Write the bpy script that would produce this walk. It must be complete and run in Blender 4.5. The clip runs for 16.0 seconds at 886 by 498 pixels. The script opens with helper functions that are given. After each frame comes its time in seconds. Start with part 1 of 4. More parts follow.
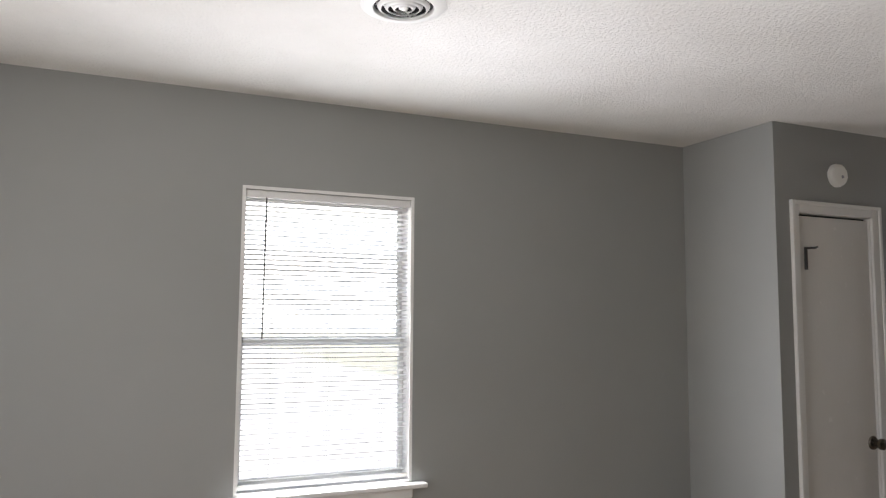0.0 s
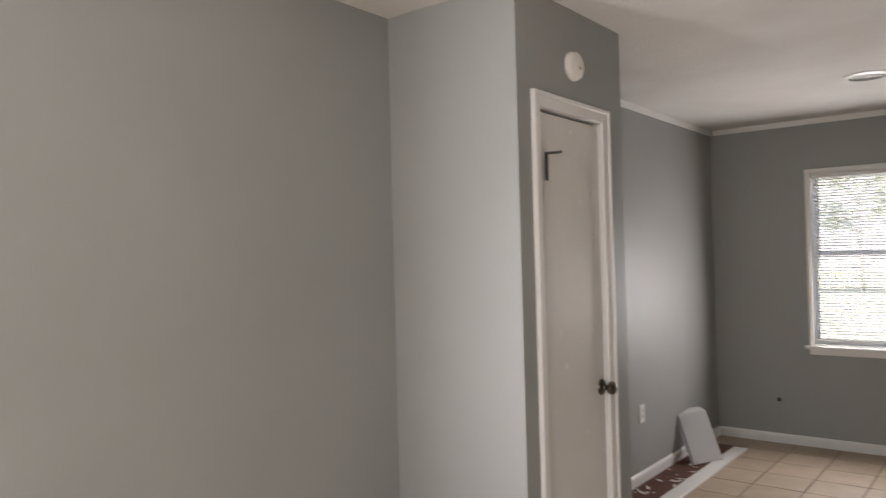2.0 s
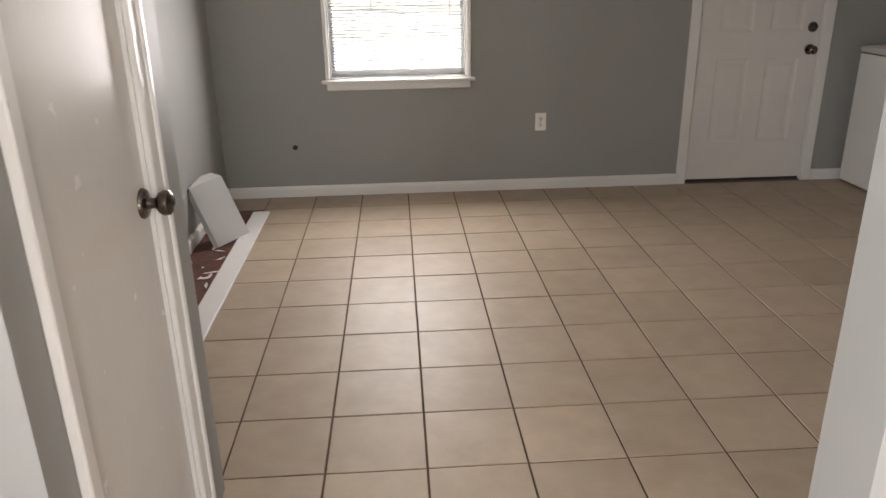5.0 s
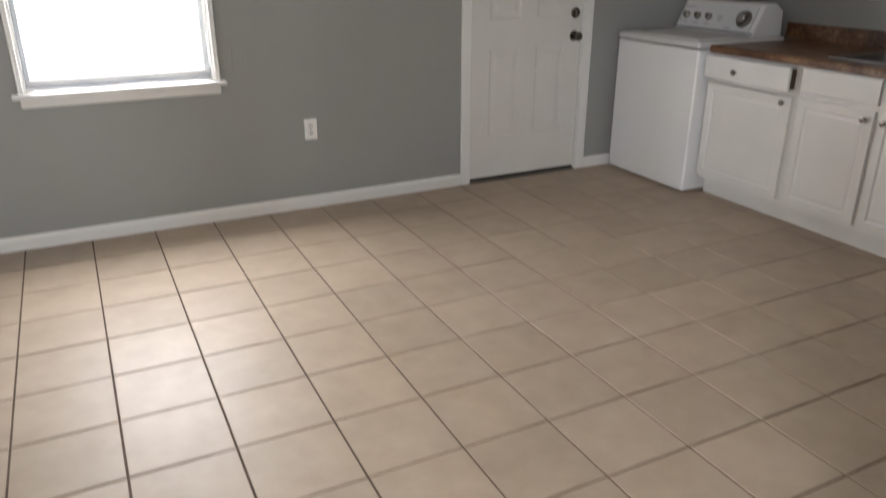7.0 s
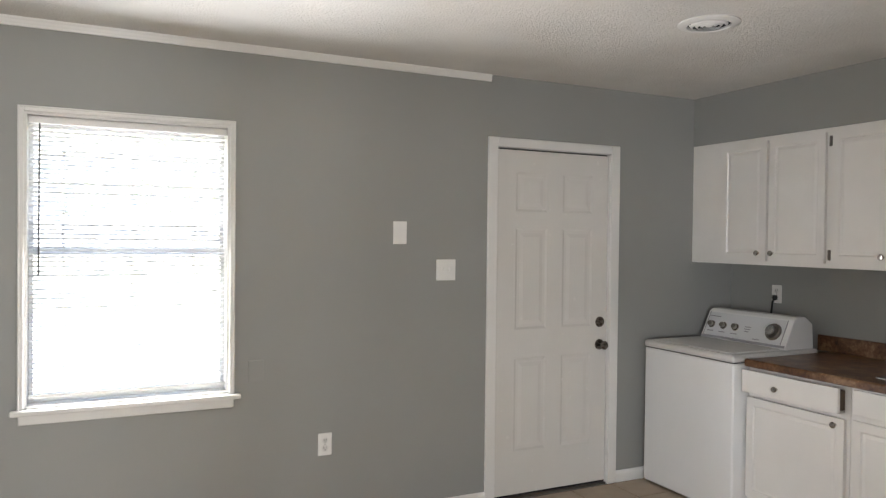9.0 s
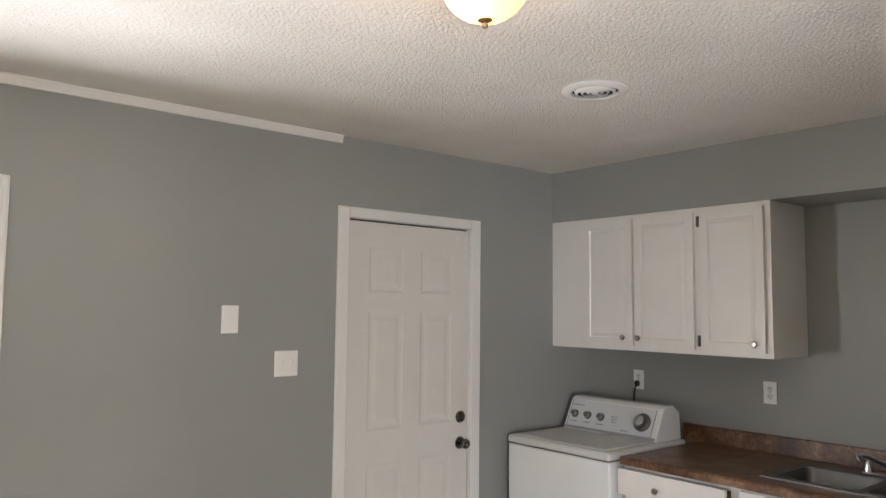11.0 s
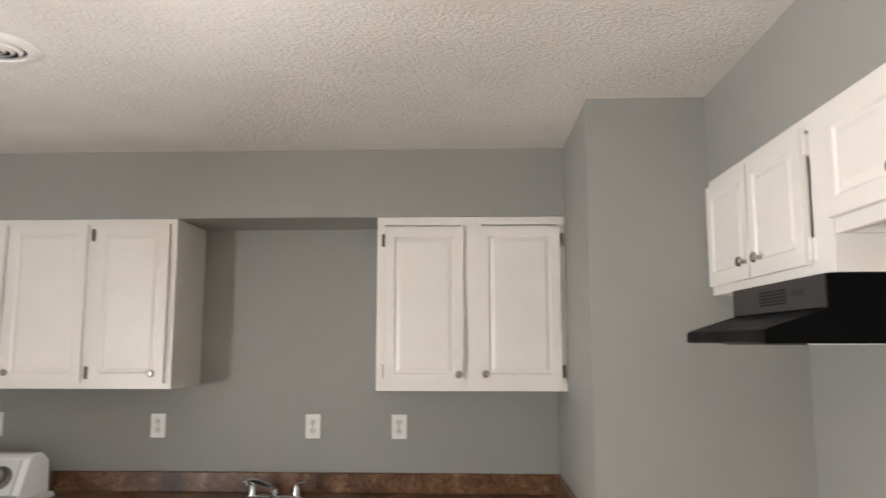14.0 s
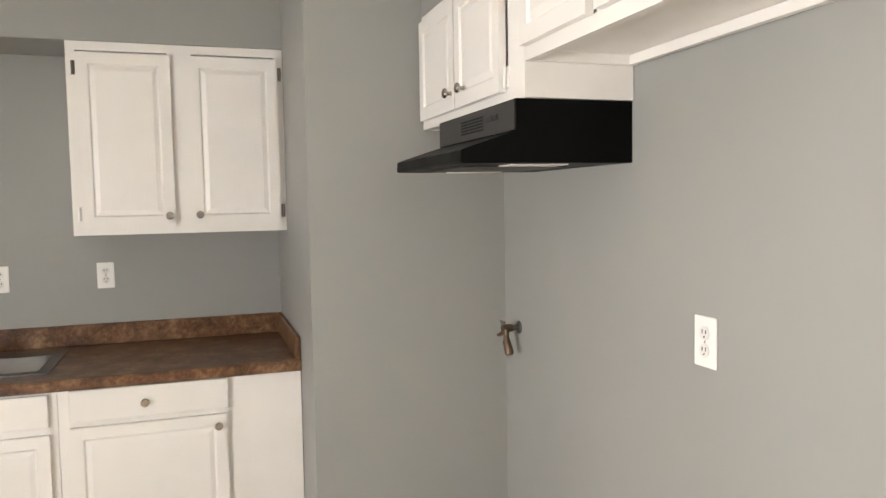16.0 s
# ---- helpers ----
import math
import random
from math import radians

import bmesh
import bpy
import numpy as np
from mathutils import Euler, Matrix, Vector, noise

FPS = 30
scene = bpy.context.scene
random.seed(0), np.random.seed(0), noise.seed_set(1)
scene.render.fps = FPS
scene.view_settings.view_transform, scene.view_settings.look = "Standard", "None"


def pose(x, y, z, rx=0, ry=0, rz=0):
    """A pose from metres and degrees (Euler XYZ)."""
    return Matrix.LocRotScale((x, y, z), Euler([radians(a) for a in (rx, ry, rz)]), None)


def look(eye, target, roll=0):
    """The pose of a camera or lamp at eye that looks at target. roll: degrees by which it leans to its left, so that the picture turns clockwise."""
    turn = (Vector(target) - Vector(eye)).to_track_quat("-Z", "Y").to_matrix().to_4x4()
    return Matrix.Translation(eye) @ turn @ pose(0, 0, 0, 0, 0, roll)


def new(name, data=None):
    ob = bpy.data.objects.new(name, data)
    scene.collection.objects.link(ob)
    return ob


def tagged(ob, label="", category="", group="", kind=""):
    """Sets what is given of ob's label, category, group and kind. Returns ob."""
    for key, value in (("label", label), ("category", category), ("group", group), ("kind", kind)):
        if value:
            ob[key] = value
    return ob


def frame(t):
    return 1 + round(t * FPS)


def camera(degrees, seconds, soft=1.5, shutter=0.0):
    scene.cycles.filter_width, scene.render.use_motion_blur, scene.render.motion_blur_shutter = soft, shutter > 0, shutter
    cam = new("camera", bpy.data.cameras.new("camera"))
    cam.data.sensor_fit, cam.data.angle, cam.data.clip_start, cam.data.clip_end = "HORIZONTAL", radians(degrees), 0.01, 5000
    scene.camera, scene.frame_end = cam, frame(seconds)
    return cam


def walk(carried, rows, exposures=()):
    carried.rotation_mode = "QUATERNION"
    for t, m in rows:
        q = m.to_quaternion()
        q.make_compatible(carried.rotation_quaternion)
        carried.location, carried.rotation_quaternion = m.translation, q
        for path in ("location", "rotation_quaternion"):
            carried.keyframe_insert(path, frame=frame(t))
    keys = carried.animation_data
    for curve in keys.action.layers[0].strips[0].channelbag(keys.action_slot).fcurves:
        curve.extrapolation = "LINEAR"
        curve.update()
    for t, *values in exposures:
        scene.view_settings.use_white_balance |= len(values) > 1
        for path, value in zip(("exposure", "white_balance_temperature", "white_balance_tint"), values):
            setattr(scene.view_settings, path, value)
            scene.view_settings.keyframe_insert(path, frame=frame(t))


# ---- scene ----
cam = camera(62.2, 16.0, soft=1.2, shutter=0.3)
PATH = [
    (0, (1.902, -6.588, 1.528), (0.075, -5.796, 1.709), 0.4),
    (0.5, (1.632, -6.506, 1.539), (-0.168, -5.65, 1.702), -0.4),
    (1, (1.289, -6.416, 1.547), (-0.364, -5.301, 1.7), -1.3),
    (1.5, (1.105, -6.172, 1.519), (-0.411, -4.873, 1.637), -0.6),
    (2, (0.805, -6.012, 1.478), (-0.441, -4.448, 1.504), -1.5),
    (2.5, (0.565, -5.804, 1.475), (-0.327, -4.014, 1.43), -1.2),
    (3, (0.403, -5.588, 1.484), (-0.201, -3.683, 1.423), -0.9),
    (3.5, (0.229, -5.368, 1.468), (-0.125, -3.405, 1.319), -1.4),
    (4, (0.115, -5.152, 1.447), (-0.008, -3.181, 1.127), -1.4),
    (4.2, (0.067, -5.045, 1.421), (0.022, -3.082, 1.038), -0.9),
    (4.5, (0.01, -4.939, 1.424), (0.021, -3.002, 0.927), -0.4),
    (4.7, (-0.016, -4.868, 1.394), (0.02, -2.963, 0.786), -0.6),
    (6.8, (-0.225, -4.007, 1.337), (0.568, -2.384, 0.479), 0.4),
    (7, (-0.254, -3.936, 1.37), (0.571, -2.277, 0.618), -0.0),
    (7.5, (-0.301, -3.821, 1.435), (0.52, -2.07, 0.929), -0.8),
    (8, (-0.299, -3.784, 1.501), (0.515, -1.977, 1.233), 0.0),
    (8.2, (-0.301, -3.777, 1.51), (0.517, -1.961, 1.321), 0.2),
    (10.3, (-0.063, -3.254, 1.582), (1.007, -1.567, 1.663), 1.9),
    (10.4, (-0.06, -3.225, 1.591), (1.051, -1.565, 1.674), 1.5),
    (10.5, (-0.046, -3.202, 1.59), (1.102, -1.566, 1.678), 1.4),
    (11, (-0.054, -3.07, 1.605), (1.219, -1.536, 1.765), 0.6),
    (11.5, (-0.036, -2.978, 1.622), (1.22, -1.465, 1.986), 0.1),
    (12, (0.012, -2.844, 1.644), (1.261, -1.365, 2.157), -0.4),
    (12.5, (0.059, -2.774, 1.625), (1.519, -1.471, 2.054), 0.0),
    (13, (0.075, -2.73, 1.595), (1.836, -1.85, 1.962), 0.3),
    (13.2, (0.1, -2.71, 1.6), (1.946, -2.013, 1.95), 0.3),
    (13.5, (0.125, -2.692, 1.607), (2.051, -2.264, 1.916), 0.1),
    (14, (0.146, -2.715, 1.582), (2.128, -2.635, 1.835), 0.0),
    (14.5, (0.17, -2.727, 1.557), (2.146, -2.979, 1.744), -0.2),
    (15, (0.17, -2.746, 1.54), (2.092, -3.29, 1.634), -0.8),
    (15.2, (0.17, -2.762, 1.532), (2.07, -3.385, 1.577), -0.9),
    (15.5, (0.171, -2.783, 1.515), (2.049, -3.472, 1.478), -1.0),
    (16, (0.16, -2.767, 1.491), (2.055, -3.393, 1.358), -1.0),
]
EXPOSURES = [
    (0.0, 0.98, 6500, 16), (1.0, 0.97, 6500, 16), (1.5, 1.2, 6550, 17), (2.0, 1.76, 6850, 19), (3.0, 2.0, 6800, 17), (4.5, 2.1, 7000, 18), (7.0, 2.65, 6450, 15),
    (8.0, 3.06, 6500, 13), (10.5, 2.83, 6500, 15), (11.0, 3.08, 6600, 15), (12.0, 2.69, 6700, 16), (12.5, 3.0, 6750, 15), (13.0, 3.09, 6750, 15), (13.5, 3.46, 6750, 15), (14.0, 3.72, 6750, 16),
    (15.0, 3.59, 6900, 15), (15.5, 3.65, 6900, 15), (16.0, 3.92, 6850, 14),
]
walk(cam, [(t, look(eye, target, roll)) for t, eye, target, roll in PATH], EXPOSURES)

# ---- world and light ----
world = bpy.data.worlds.new("sky")
scene.world = world
world.use_nodes = True
wt = world.node_tree
sky = wt.nodes.new("ShaderNodeTexSky")
sky.sky_type = "NISHITA"
sky.sun_disc = False
sky.sun_elevation = radians(64.6)
sky.sun_rotation = radians(159.4)
background = wt.nodes["Background"]
background.inputs["Strength"].default_value = 0.12
wt.links.new(sky.outputs[0], background.inputs["Color"])

sun = new("sun", bpy.data.lights.new("sun", "SUN"))
sun.data.energy, sun.data.angle, sun.data.color = 3.0, radians(0.5), (1.0, 0.95, 0.88)
sun.matrix_world = look((1.5, -4.0, 9), (0.0, 0.0, 0.0))


def window_light(name, m, w, h, watts, colour, spread=162):
    """Sky light that enters by one window's opening."""
    lamp = new(name, bpy.data.lights.new(name, "AREA"))
    lamp.data.shape, lamp.data.size, lamp.data.size_y = "RECTANGLE", w, h
    lamp.data.energy, lamp.data.color = watts, colour
    lamp.data.spread = radians(spread)
    lamp.matrix_world = m
    return lamp


window_light("sky_light_living", look((-1.190, -5.7735, 1.17), (0, -5.7735, 1.17)), 0.73, 0.72, 26, (0.91, 0.955, 1.0), 175)
window_light("sky_light_dining", look((-0.035, 0.014, 1.12), (-0.035, -2, 1.12)), 0.80, 0.68, 7.8, (0.97, 0.99, 1.0))
# fill light from an added, unseen front window, for the south-facing walls
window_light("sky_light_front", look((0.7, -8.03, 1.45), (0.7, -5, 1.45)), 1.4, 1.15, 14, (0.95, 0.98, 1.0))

# ---- materials ----


def material(name, base, rough=0.5, metal=0.0, spec=0.5):
    m = bpy.data.materials.new(name)
    m.use_nodes = True
    b = m.node_tree.nodes["Principled BSDF"]
    b.inputs["Base Color"].default_value = (*base, 1)
    b.inputs["Roughness"].default_value = rough
    b.inputs["Metallic"].default_value = metal
    b.inputs["Specular IOR Level"].default_value = spec
    return m


def node(m, kind, **inputs):
    n = m.node_tree.nodes.new(kind)
    for key, value in inputs.items():
        n.inputs[key.replace("_", " ")].default_value = value
    return n


def wire(m, a, b):
    m.node_tree.links.new(a, b)


def shader(m):
    return m.node_tree.nodes["Principled BSDF"]


def coords(m, stretch=(1, 1, 1), turn=(0, 0, 0)):
    c = m.node_tree.nodes.new("ShaderNodeTexCoord")
    s = m.node_tree.nodes.new("ShaderNodeMapping")
    s.inputs["Scale"].default_value = stretch
    s.inputs["Rotation"].default_value = turn
    wire(m, c.outputs["Object"], s.inputs["Vector"])
    return s.outputs[0]


def noise_tex(m, vec, scale, detail=4.0, rough=0.55):
    n = node(m, "ShaderNodeTexNoise", Scale=scale, Detail=detail, Roughness=rough)
    wire(m, vec, n.inputs["Vector"])
    return n.outputs["Fac"]


def ramp(m, fac, *stops):
    r = m.node_tree.nodes.new("ShaderNodeValToRGB")
    while len(r.color_ramp.elements) < len(stops):
        r.color_ramp.elements.new(0.5)
    for e, (at, colour) in zip(r.color_ramp.elements, stops):
        e.position = at
        e.color = (*colour, 1) if len(colour) == 3 else colour
    wire(m, fac, r.inputs[0])
    return r.outputs[0]


def bump(m, height, strength, distance, before=None):
    b = node(m, "ShaderNodeBump", Strength=strength, Distance=distance)
    wire(m, height, b.inputs["Height"])
    if before:
        wire(m, before, b.inputs["Normal"])
    return b.outputs[0]


def vary(m, base, amount, scale, rough=None, rough_amount=0.1):
    """Slow and fine changes of colour and gloss about their means."""
    vec = coords(m)
    slow = noise_tex(m, vec, scale, 5)
    lo = tuple(c * (1 - amount) for c in base)
    hi = tuple(min(1, c * (1 + amount)) for c in base)
    wire(m, ramp(m, slow, (0.3, lo), (0.7, hi)), shader(m).inputs["Base Color"])
    if rough is not None:
        fine = noise_tex(m, vec, scale * 6, 3)
        r = node(m, "ShaderNodeMapRange")
        r.inputs["To Min"].default_value = rough - rough_amount
        r.inputs["To Max"].default_value = rough + rough_amount
        wire(m, fine, r.inputs["Value"])
        wire(m, r.outputs[0], shader(m).inputs["Roughness"])
    return vec


def make_wall_paint():
    m = material("grey_wall_paint", (0.30, 0.30, 0.28), 0.52, spec=0.42)
    vec = vary(m, (0.3025, 0.3045, 0.288), 0.035, 1.3, 0.52, 0.05)
    roller = noise_tex(m, vec, 260, 2)
    waves = noise_tex(m, vec, 3.0, 2)
    n1 = bump(m, waves, 0.25, 0.01)
    wire(m, bump(m, roller, 0.10, 0.0015, n1), shader(m).inputs["Normal"])
    return m


def make_ceiling_paint():
    m = material("textured_ceiling_paint", (0.72, 0.70, 0.66), 0.9, spec=0.2)
    vec = coords(m)
    dirt = noise_tex(m, vec, 1.6, 5)
    wire(m, ramp(m, dirt, (0.3, (0.66, 0.64, 0.60)), (0.7, (0.76, 0.745, 0.71))), shader(m).inputs["Base Color"])
    cells = node(m, "ShaderNodeTexVoronoi", Scale=95.0)
    cells.feature = "SMOOTH_F1"
    bent = m.node_tree.nodes.new("ShaderNodeVectorMath")
    bent.operation = "MULTIPLY_ADD"
    wire(m, noise_tex(m, vec, 70, 3), bent.inputs[0])
    bent.inputs[1].default_value = (0.022, 0.022, 0.022)
    wire(m, vec, bent.inputs[2])
    wire(m, bent.outputs[0], cells.inputs["Vector"])
    knock = ramp(m, cells.outputs["Distance"], (0.12, (1, 1, 1)), (0.55, (0, 0, 0)))
    grain = noise_tex(m, vec, 300, 3, 0.7)
    patch = noise_tex(m, vec, 5.0, 4)
    n0 = bump(m, patch, 0.25, 0.012)
    n1 = bump(m, knock, 0.52, 0.0042, n0)
    wire(m, bump(m, grain, 0.5, 0.0022, n1), shader(m).inputs["Normal"])
    return m


def make_white(name, base, rough, amount=0.03, brush=0.12):
    m = material(name, base, rough)
    vec = vary(m, base, amount, 4.0, rough, 0.06)
    strokes = noise_tex(m, coords(m, (1, 1, 0.15)), 90, 3)
    wire(m, bump(m, strokes, brush, 0.002), shader(m).inputs["Normal"])
    return m


def make_tile():
    m = material("beige_ceramic_tile", (0.42, 0.33, 0.235), 0.4, spec=0.32)
    info = m.node_tree.nodes.new("ShaderNodeObjectInfo")
    vec = coords(m)
    shift = m.node_tree.nodes.new("ShaderNodeVectorMath")
    shift.operation = "MULTIPLY_ADD"
    wire(m, info.outputs["Random"], shift.inputs[0])
    shift.inputs[1].default_value = (37.0, 21.0, 11.0)
    wire(m, vec, shift.inputs[2])
    cloud = noise_tex(m, shift.outputs[0], 7.0, 6, 0.6)
    body = ramp(m, cloud, (0.25, (0.375, 0.295, 0.215)), (0.55, (0.425, 0.34, 0.255)), (0.8, (0.465, 0.38, 0.29)))
    tone = m.node_tree.nodes.new("ShaderNodeHueSaturation")
    span = node(m, "ShaderNodeMapRange")
    span.inputs["To Min"].default_value, span.inputs["To Max"].default_value = 0.94, 1.06
    wire(m, info.outputs["Random"], span.inputs["Value"])
    wire(m, span.outputs[0], tone.inputs["Value"])
    wire(m, body, tone.inputs["Color"])
    wire(m, tone.outputs[0], shader(m).inputs["Base Color"])
    smear = node(m, "ShaderNodeMapRange")
    smear.inputs["To Min"].default_value, smear.inputs["To Max"].default_value = 0.4, 0.55
    wire(m, noise_tex(m, shift.outputs[0], 11, 4), smear.inputs["Value"])
    wire(m, smear.outputs[0], shader(m).inputs["Roughness"])
    wire(m, bump(m, noise_tex(m, shift.outputs[0], 6, 2), 0.05, 0.004), shader(m).inputs["Normal"])
    return m


def make_laminate():
    m = material("brown_granite_laminate", (0.12, 0.07, 0.04), 0.32)
    vec = coords(m)
    big = noise_tex(m, vec, 9, 8, 0.7)
    fine = noise_tex(m, vec, 55, 4, 0.7)
    add = node(m, "ShaderNodeMath")
    add.operation = "MULTIPLY_ADD"
    wire(m, fine, add.inputs[0])
    add.inputs[1].default_value = 0.45
    wire(m, big, add.inputs[2])
    wire(m, ramp(m, add.outputs[0], (0.45, (0.014, 0.006, 0.003)), (0.60, (0.055, 0.021, 0.009)), (0.74, (0.14, 0.063, 0.027)), (0.92, (0.29, 0.18, 0.095))), shader(m).inputs["Base Color"])
    wire(m, bump(m, fine, 0.08, 0.001), shader(m).inputs["Normal"])
    return m


def make_subfloor():
    m = material("bare_red_brown_subfloor", (0.10, 0.035, 0.02), 0.8)
    vec = coords(m)
    n = noise_tex(m, vec, 14, 7, 0.65)
    wire(m, ramp(m, n, (0.3, (0.05, 0.018, 0.012)), (0.6, (0.12, 0.042, 0.025)), (0.78, (0.2, 0.1, 0.07))), shader(m).inputs["Base Color"])
    wire(m, bump(m, noise_tex(m, vec, 40, 5), 0.6, 0.006), shader(m).inputs["Normal"])
    return m


def make_grout():
    m = material("dark_brown_grout", (0.07, 0.045, 0.03), 0.85)
    vec = vary(m, (0.105, 0.068, 0.045), 0.3, 9.0)
    wire(m, bump(m, noise_tex(m, vec, 220, 3), 0.4, 0.002), shader(m).inputs["Normal"])
    return m


def make_metal(name, base, rough):
    m = material(name, base, rough, 1.0)
    vec = coords(m)
    r = node(m, "ShaderNodeMapRange")
    r.inputs["To Min"].default_value, r.inputs["To Max"].default_value = rough - 0.06, rough + 0.1
    wire(m, noise_tex(m, vec, 60, 3), r.inputs["Value"])
    wire(m, r.outputs[0], shader(m).inputs["Roughness"])
    return m


def make_slat():
    m = material("translucent_white_blind_vinyl", (0.8, 0.8, 0.78), 0.45)
    tr = m.node_tree.nodes.new("ShaderNodeBsdfTranslucent")
    tr.inputs["Color"].default_value = (0.92, 0.92, 0.91, 1)
    mix = m.node_tree.nodes.new("ShaderNodeMixShader")
    mix.inputs[0].default_value = 0.6
    out = m.node_tree.nodes["Material Output"]
    wire(m, shader(m).outputs[0], mix.inputs[1])
    wire(m, tr.outputs[0], mix.inputs[2])
    wire(m, mix.outputs[0], out.inputs["Surface"])
    return m


def make_glass():
    m = material("window_glass", (1, 1, 1), 0.0)
    shader(m).inputs["Transmission Weight"].default_value = 1.0
    shader(m).inputs["IOR"].default_value = 1.05
    return m


def make_lamp_glass():
    m = material("warm_frosted_lamp_glass", (0.55, 0.40, 0.20), 0.35)
    shader(m).inputs["Emission Color"].default_value = (1.0, 0.50, 0.12, 1)
    shader(m).inputs["Emission Strength"].default_value = 0.05
    tr = m.node_tree.nodes.new("ShaderNodeBsdfTranslucent")
    tr.inputs["Color"].default_value = (1.0, 0.66, 0.24, 1)
    mix = m.node_tree.nodes.new("ShaderNodeMixShader")
    mix.inputs[0].default_value = 0.6
    out = m.node_tree.nodes["Material Output"]
    wire(m, shader(m).outputs[0], mix.inputs[1])
    wire(m, tr.outputs[0], mix.inputs[2])
    wire(m, mix.outputs[0], out.inputs["Surface"])
    return m


def make_black_enamel():
    m = material("black_hood_enamel", (0.003, 0.003, 0.003), 0.35, spec=0.06)
    vec = coords(m)
    grease = node(m, "ShaderNodeMapRange")
    grease.inputs["To Min"].default_value, grease.inputs["To Max"].default_value = 0.25, 0.6
    wire(m, noise_tex(m, vec, 9, 5), grease.inputs["Value"])
    wire(m, grease.outputs[0], shader(m).inputs["Roughness"])
    return m


def make_leaf(name, a, b):
    m = material(name, a, 0.6)
    info = m.node_tree.nodes.new("ShaderNodeNewGeometry")
    wire(m, ramp(m, info.outputs["Random Per Island"], (0.0, a), (1.0, b)), shader(m).inputs["Base Color"])
    tr = m.node_tree.nodes.new("ShaderNodeBsdfTranslucent")
    tr.inputs["Color"].default_value = (0.60, 0.66, 0.52, 1)
    mix = m.node_tree.nodes.new("ShaderNodeMixShader")
    mix.inputs[0].default_value = 0.6
    wire(m, shader(m).outputs[0], mix.inputs[1])
    wire(m, tr.outputs[0], mix.inputs[2])
    wire(m, mix.outputs[0], m.node_tree.nodes["Material Output"].inputs["Surface"])
    return m


WALL = make_wall_paint()
CEILING = make_ceiling_paint()
TRIM = make_white("white_trim_gloss", (0.74, 0.73, 0.70), 0.3)
DOORPAINT = make_white("white_door_paint", (0.68, 0.66, 0.62), 0.25, 0.02, 0.22)
CABINET = make_white("white_cabinet_paint", (0.76, 0.74, 0.705), 0.34, 0.03, 0.2)
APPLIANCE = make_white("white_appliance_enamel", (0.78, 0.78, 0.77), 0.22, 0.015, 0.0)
# a step darker than the cabinet enamel, for the washer's top and lid
GREYTOP = make_white("light_grey_enamel", (0.60, 0.59, 0.57), 0.45, 0.01, 0.0)
COVER = make_white("white_enamelled_sheet_metal", (0.86, 0.86, 0.85), 0.3, 0.015, 0.0)
CONSOLE = material("pale_grey_console_plastic", (0.62, 0.63, 0.64), 0.35)
PLATE = make_white("white_plate_plastic", (0.80, 0.79, 0.76), 0.3, 0.02, 0.0)
BEIGE_PLASTIC = make_white("ivory_detector_plastic", (0.74, 0.72, 0.66), 0.4, 0.02, 0.0)
TILE = make_tile()
GROUT = make_grout()
LAMINATE = make_laminate()
SUBFLOOR = make_subfloor()
NICKEL = make_metal("brushed_nickel", (0.14, 0.12, 0.10), 0.24)
BRONZE = make_metal("pewter_lamp_rim", (0.33, 0.27, 0.22), 0.33)
CHROME = make_metal("chrome", (0.55, 0.55, 0.55), 0.12)
PEWTER = make_metal("polished_pewter_knob", (0.42, 0.39, 0.355), 0.2)
STEEL = make_metal("stainless_steel", (0.19, 0.187, 0.183), 0.4)
HINGE = make_metal("dark_antique_hinge", (0.20, 0.18, 0.16), 0.42)
BRASS = make_metal("tarnished_brass", (0.17, 0.12, 0.085), 0.45)
BLACK = material("black_rubber", (0.015, 0.015, 0.015), 0.5)
# near-black colour for the shade in gaps, slots, seams and duct openings
DARK = material("dark_gap", (0.01, 0.01, 0.01), 0.9)
WANDGREY = material("smoky_wand_plastic", (0.07, 0.07, 0.07), 0.3)
RECEPT = material("worn_receptacle_plastic", (0.70, 0.69, 0.66), 0.4)
GREYMARK = material("grey_print", (0.30, 0.30, 0.31), 0.5)
WIRE = material("black_wire_hook", (0.03, 0.028, 0.026), 0.4)
ENAMEL = make_black_enamel()
HOODPANEL = material("dark_grey_hood_panel", (0.035, 0.032, 0.03), 0.4, spec=0.3)
LENS = make_white("frosted_hood_lens", (0.7, 0.7, 0.66), 0.4, 0.03, 0.0)
SLAT = make_slat()
GLASS = make_glass()
LAMPGLASS = make_lamp_glass()
PAPER = make_white("torn_white_scraps", (0.7, 0.66, 0.62), 0.8, 0.1, 0.0)
BARK = make_white("tree_bark", (0.28, 0.26, 0.23), 0.9, 0.3, 0.6)
SASH = make_white("weathered_white_sash", (0.72, 0.72, 0.70), 0.45, 0.05, 0.1)
LEAF = make_leaf("tree_leaves", (0.08, 0.11, 0.05), (0.12, 0.15, 0.08))
LAWN = make_white("dry_lawn", (0.34, 0.34, 0.26), 0.95, 0.25, 0.4)

# ---- mesh helpers ----


def box(bm, x0, y0, z0, x1, y1, z1, bevel=0.0, segments=1):
    made = bmesh.ops.create_cube(bm, size=1.0)["verts"]
    for v in made:
        v.co = Vector(((x0 + x1) / 2 + v.co.x * (x1 - x0), (y0 + y1) / 2 + v.co.y * (y1 - y0), (z0 + z1) / 2 + v.co.z * (z1 - z0)))
    if bevel:
        edges = list({e for v in made for e in v.link_edges})
        made = bmesh.ops.bevel(bm, geom=edges, offset=bevel, segments=segments, affect="EDGES", profile=0.5)["verts"]
    return made


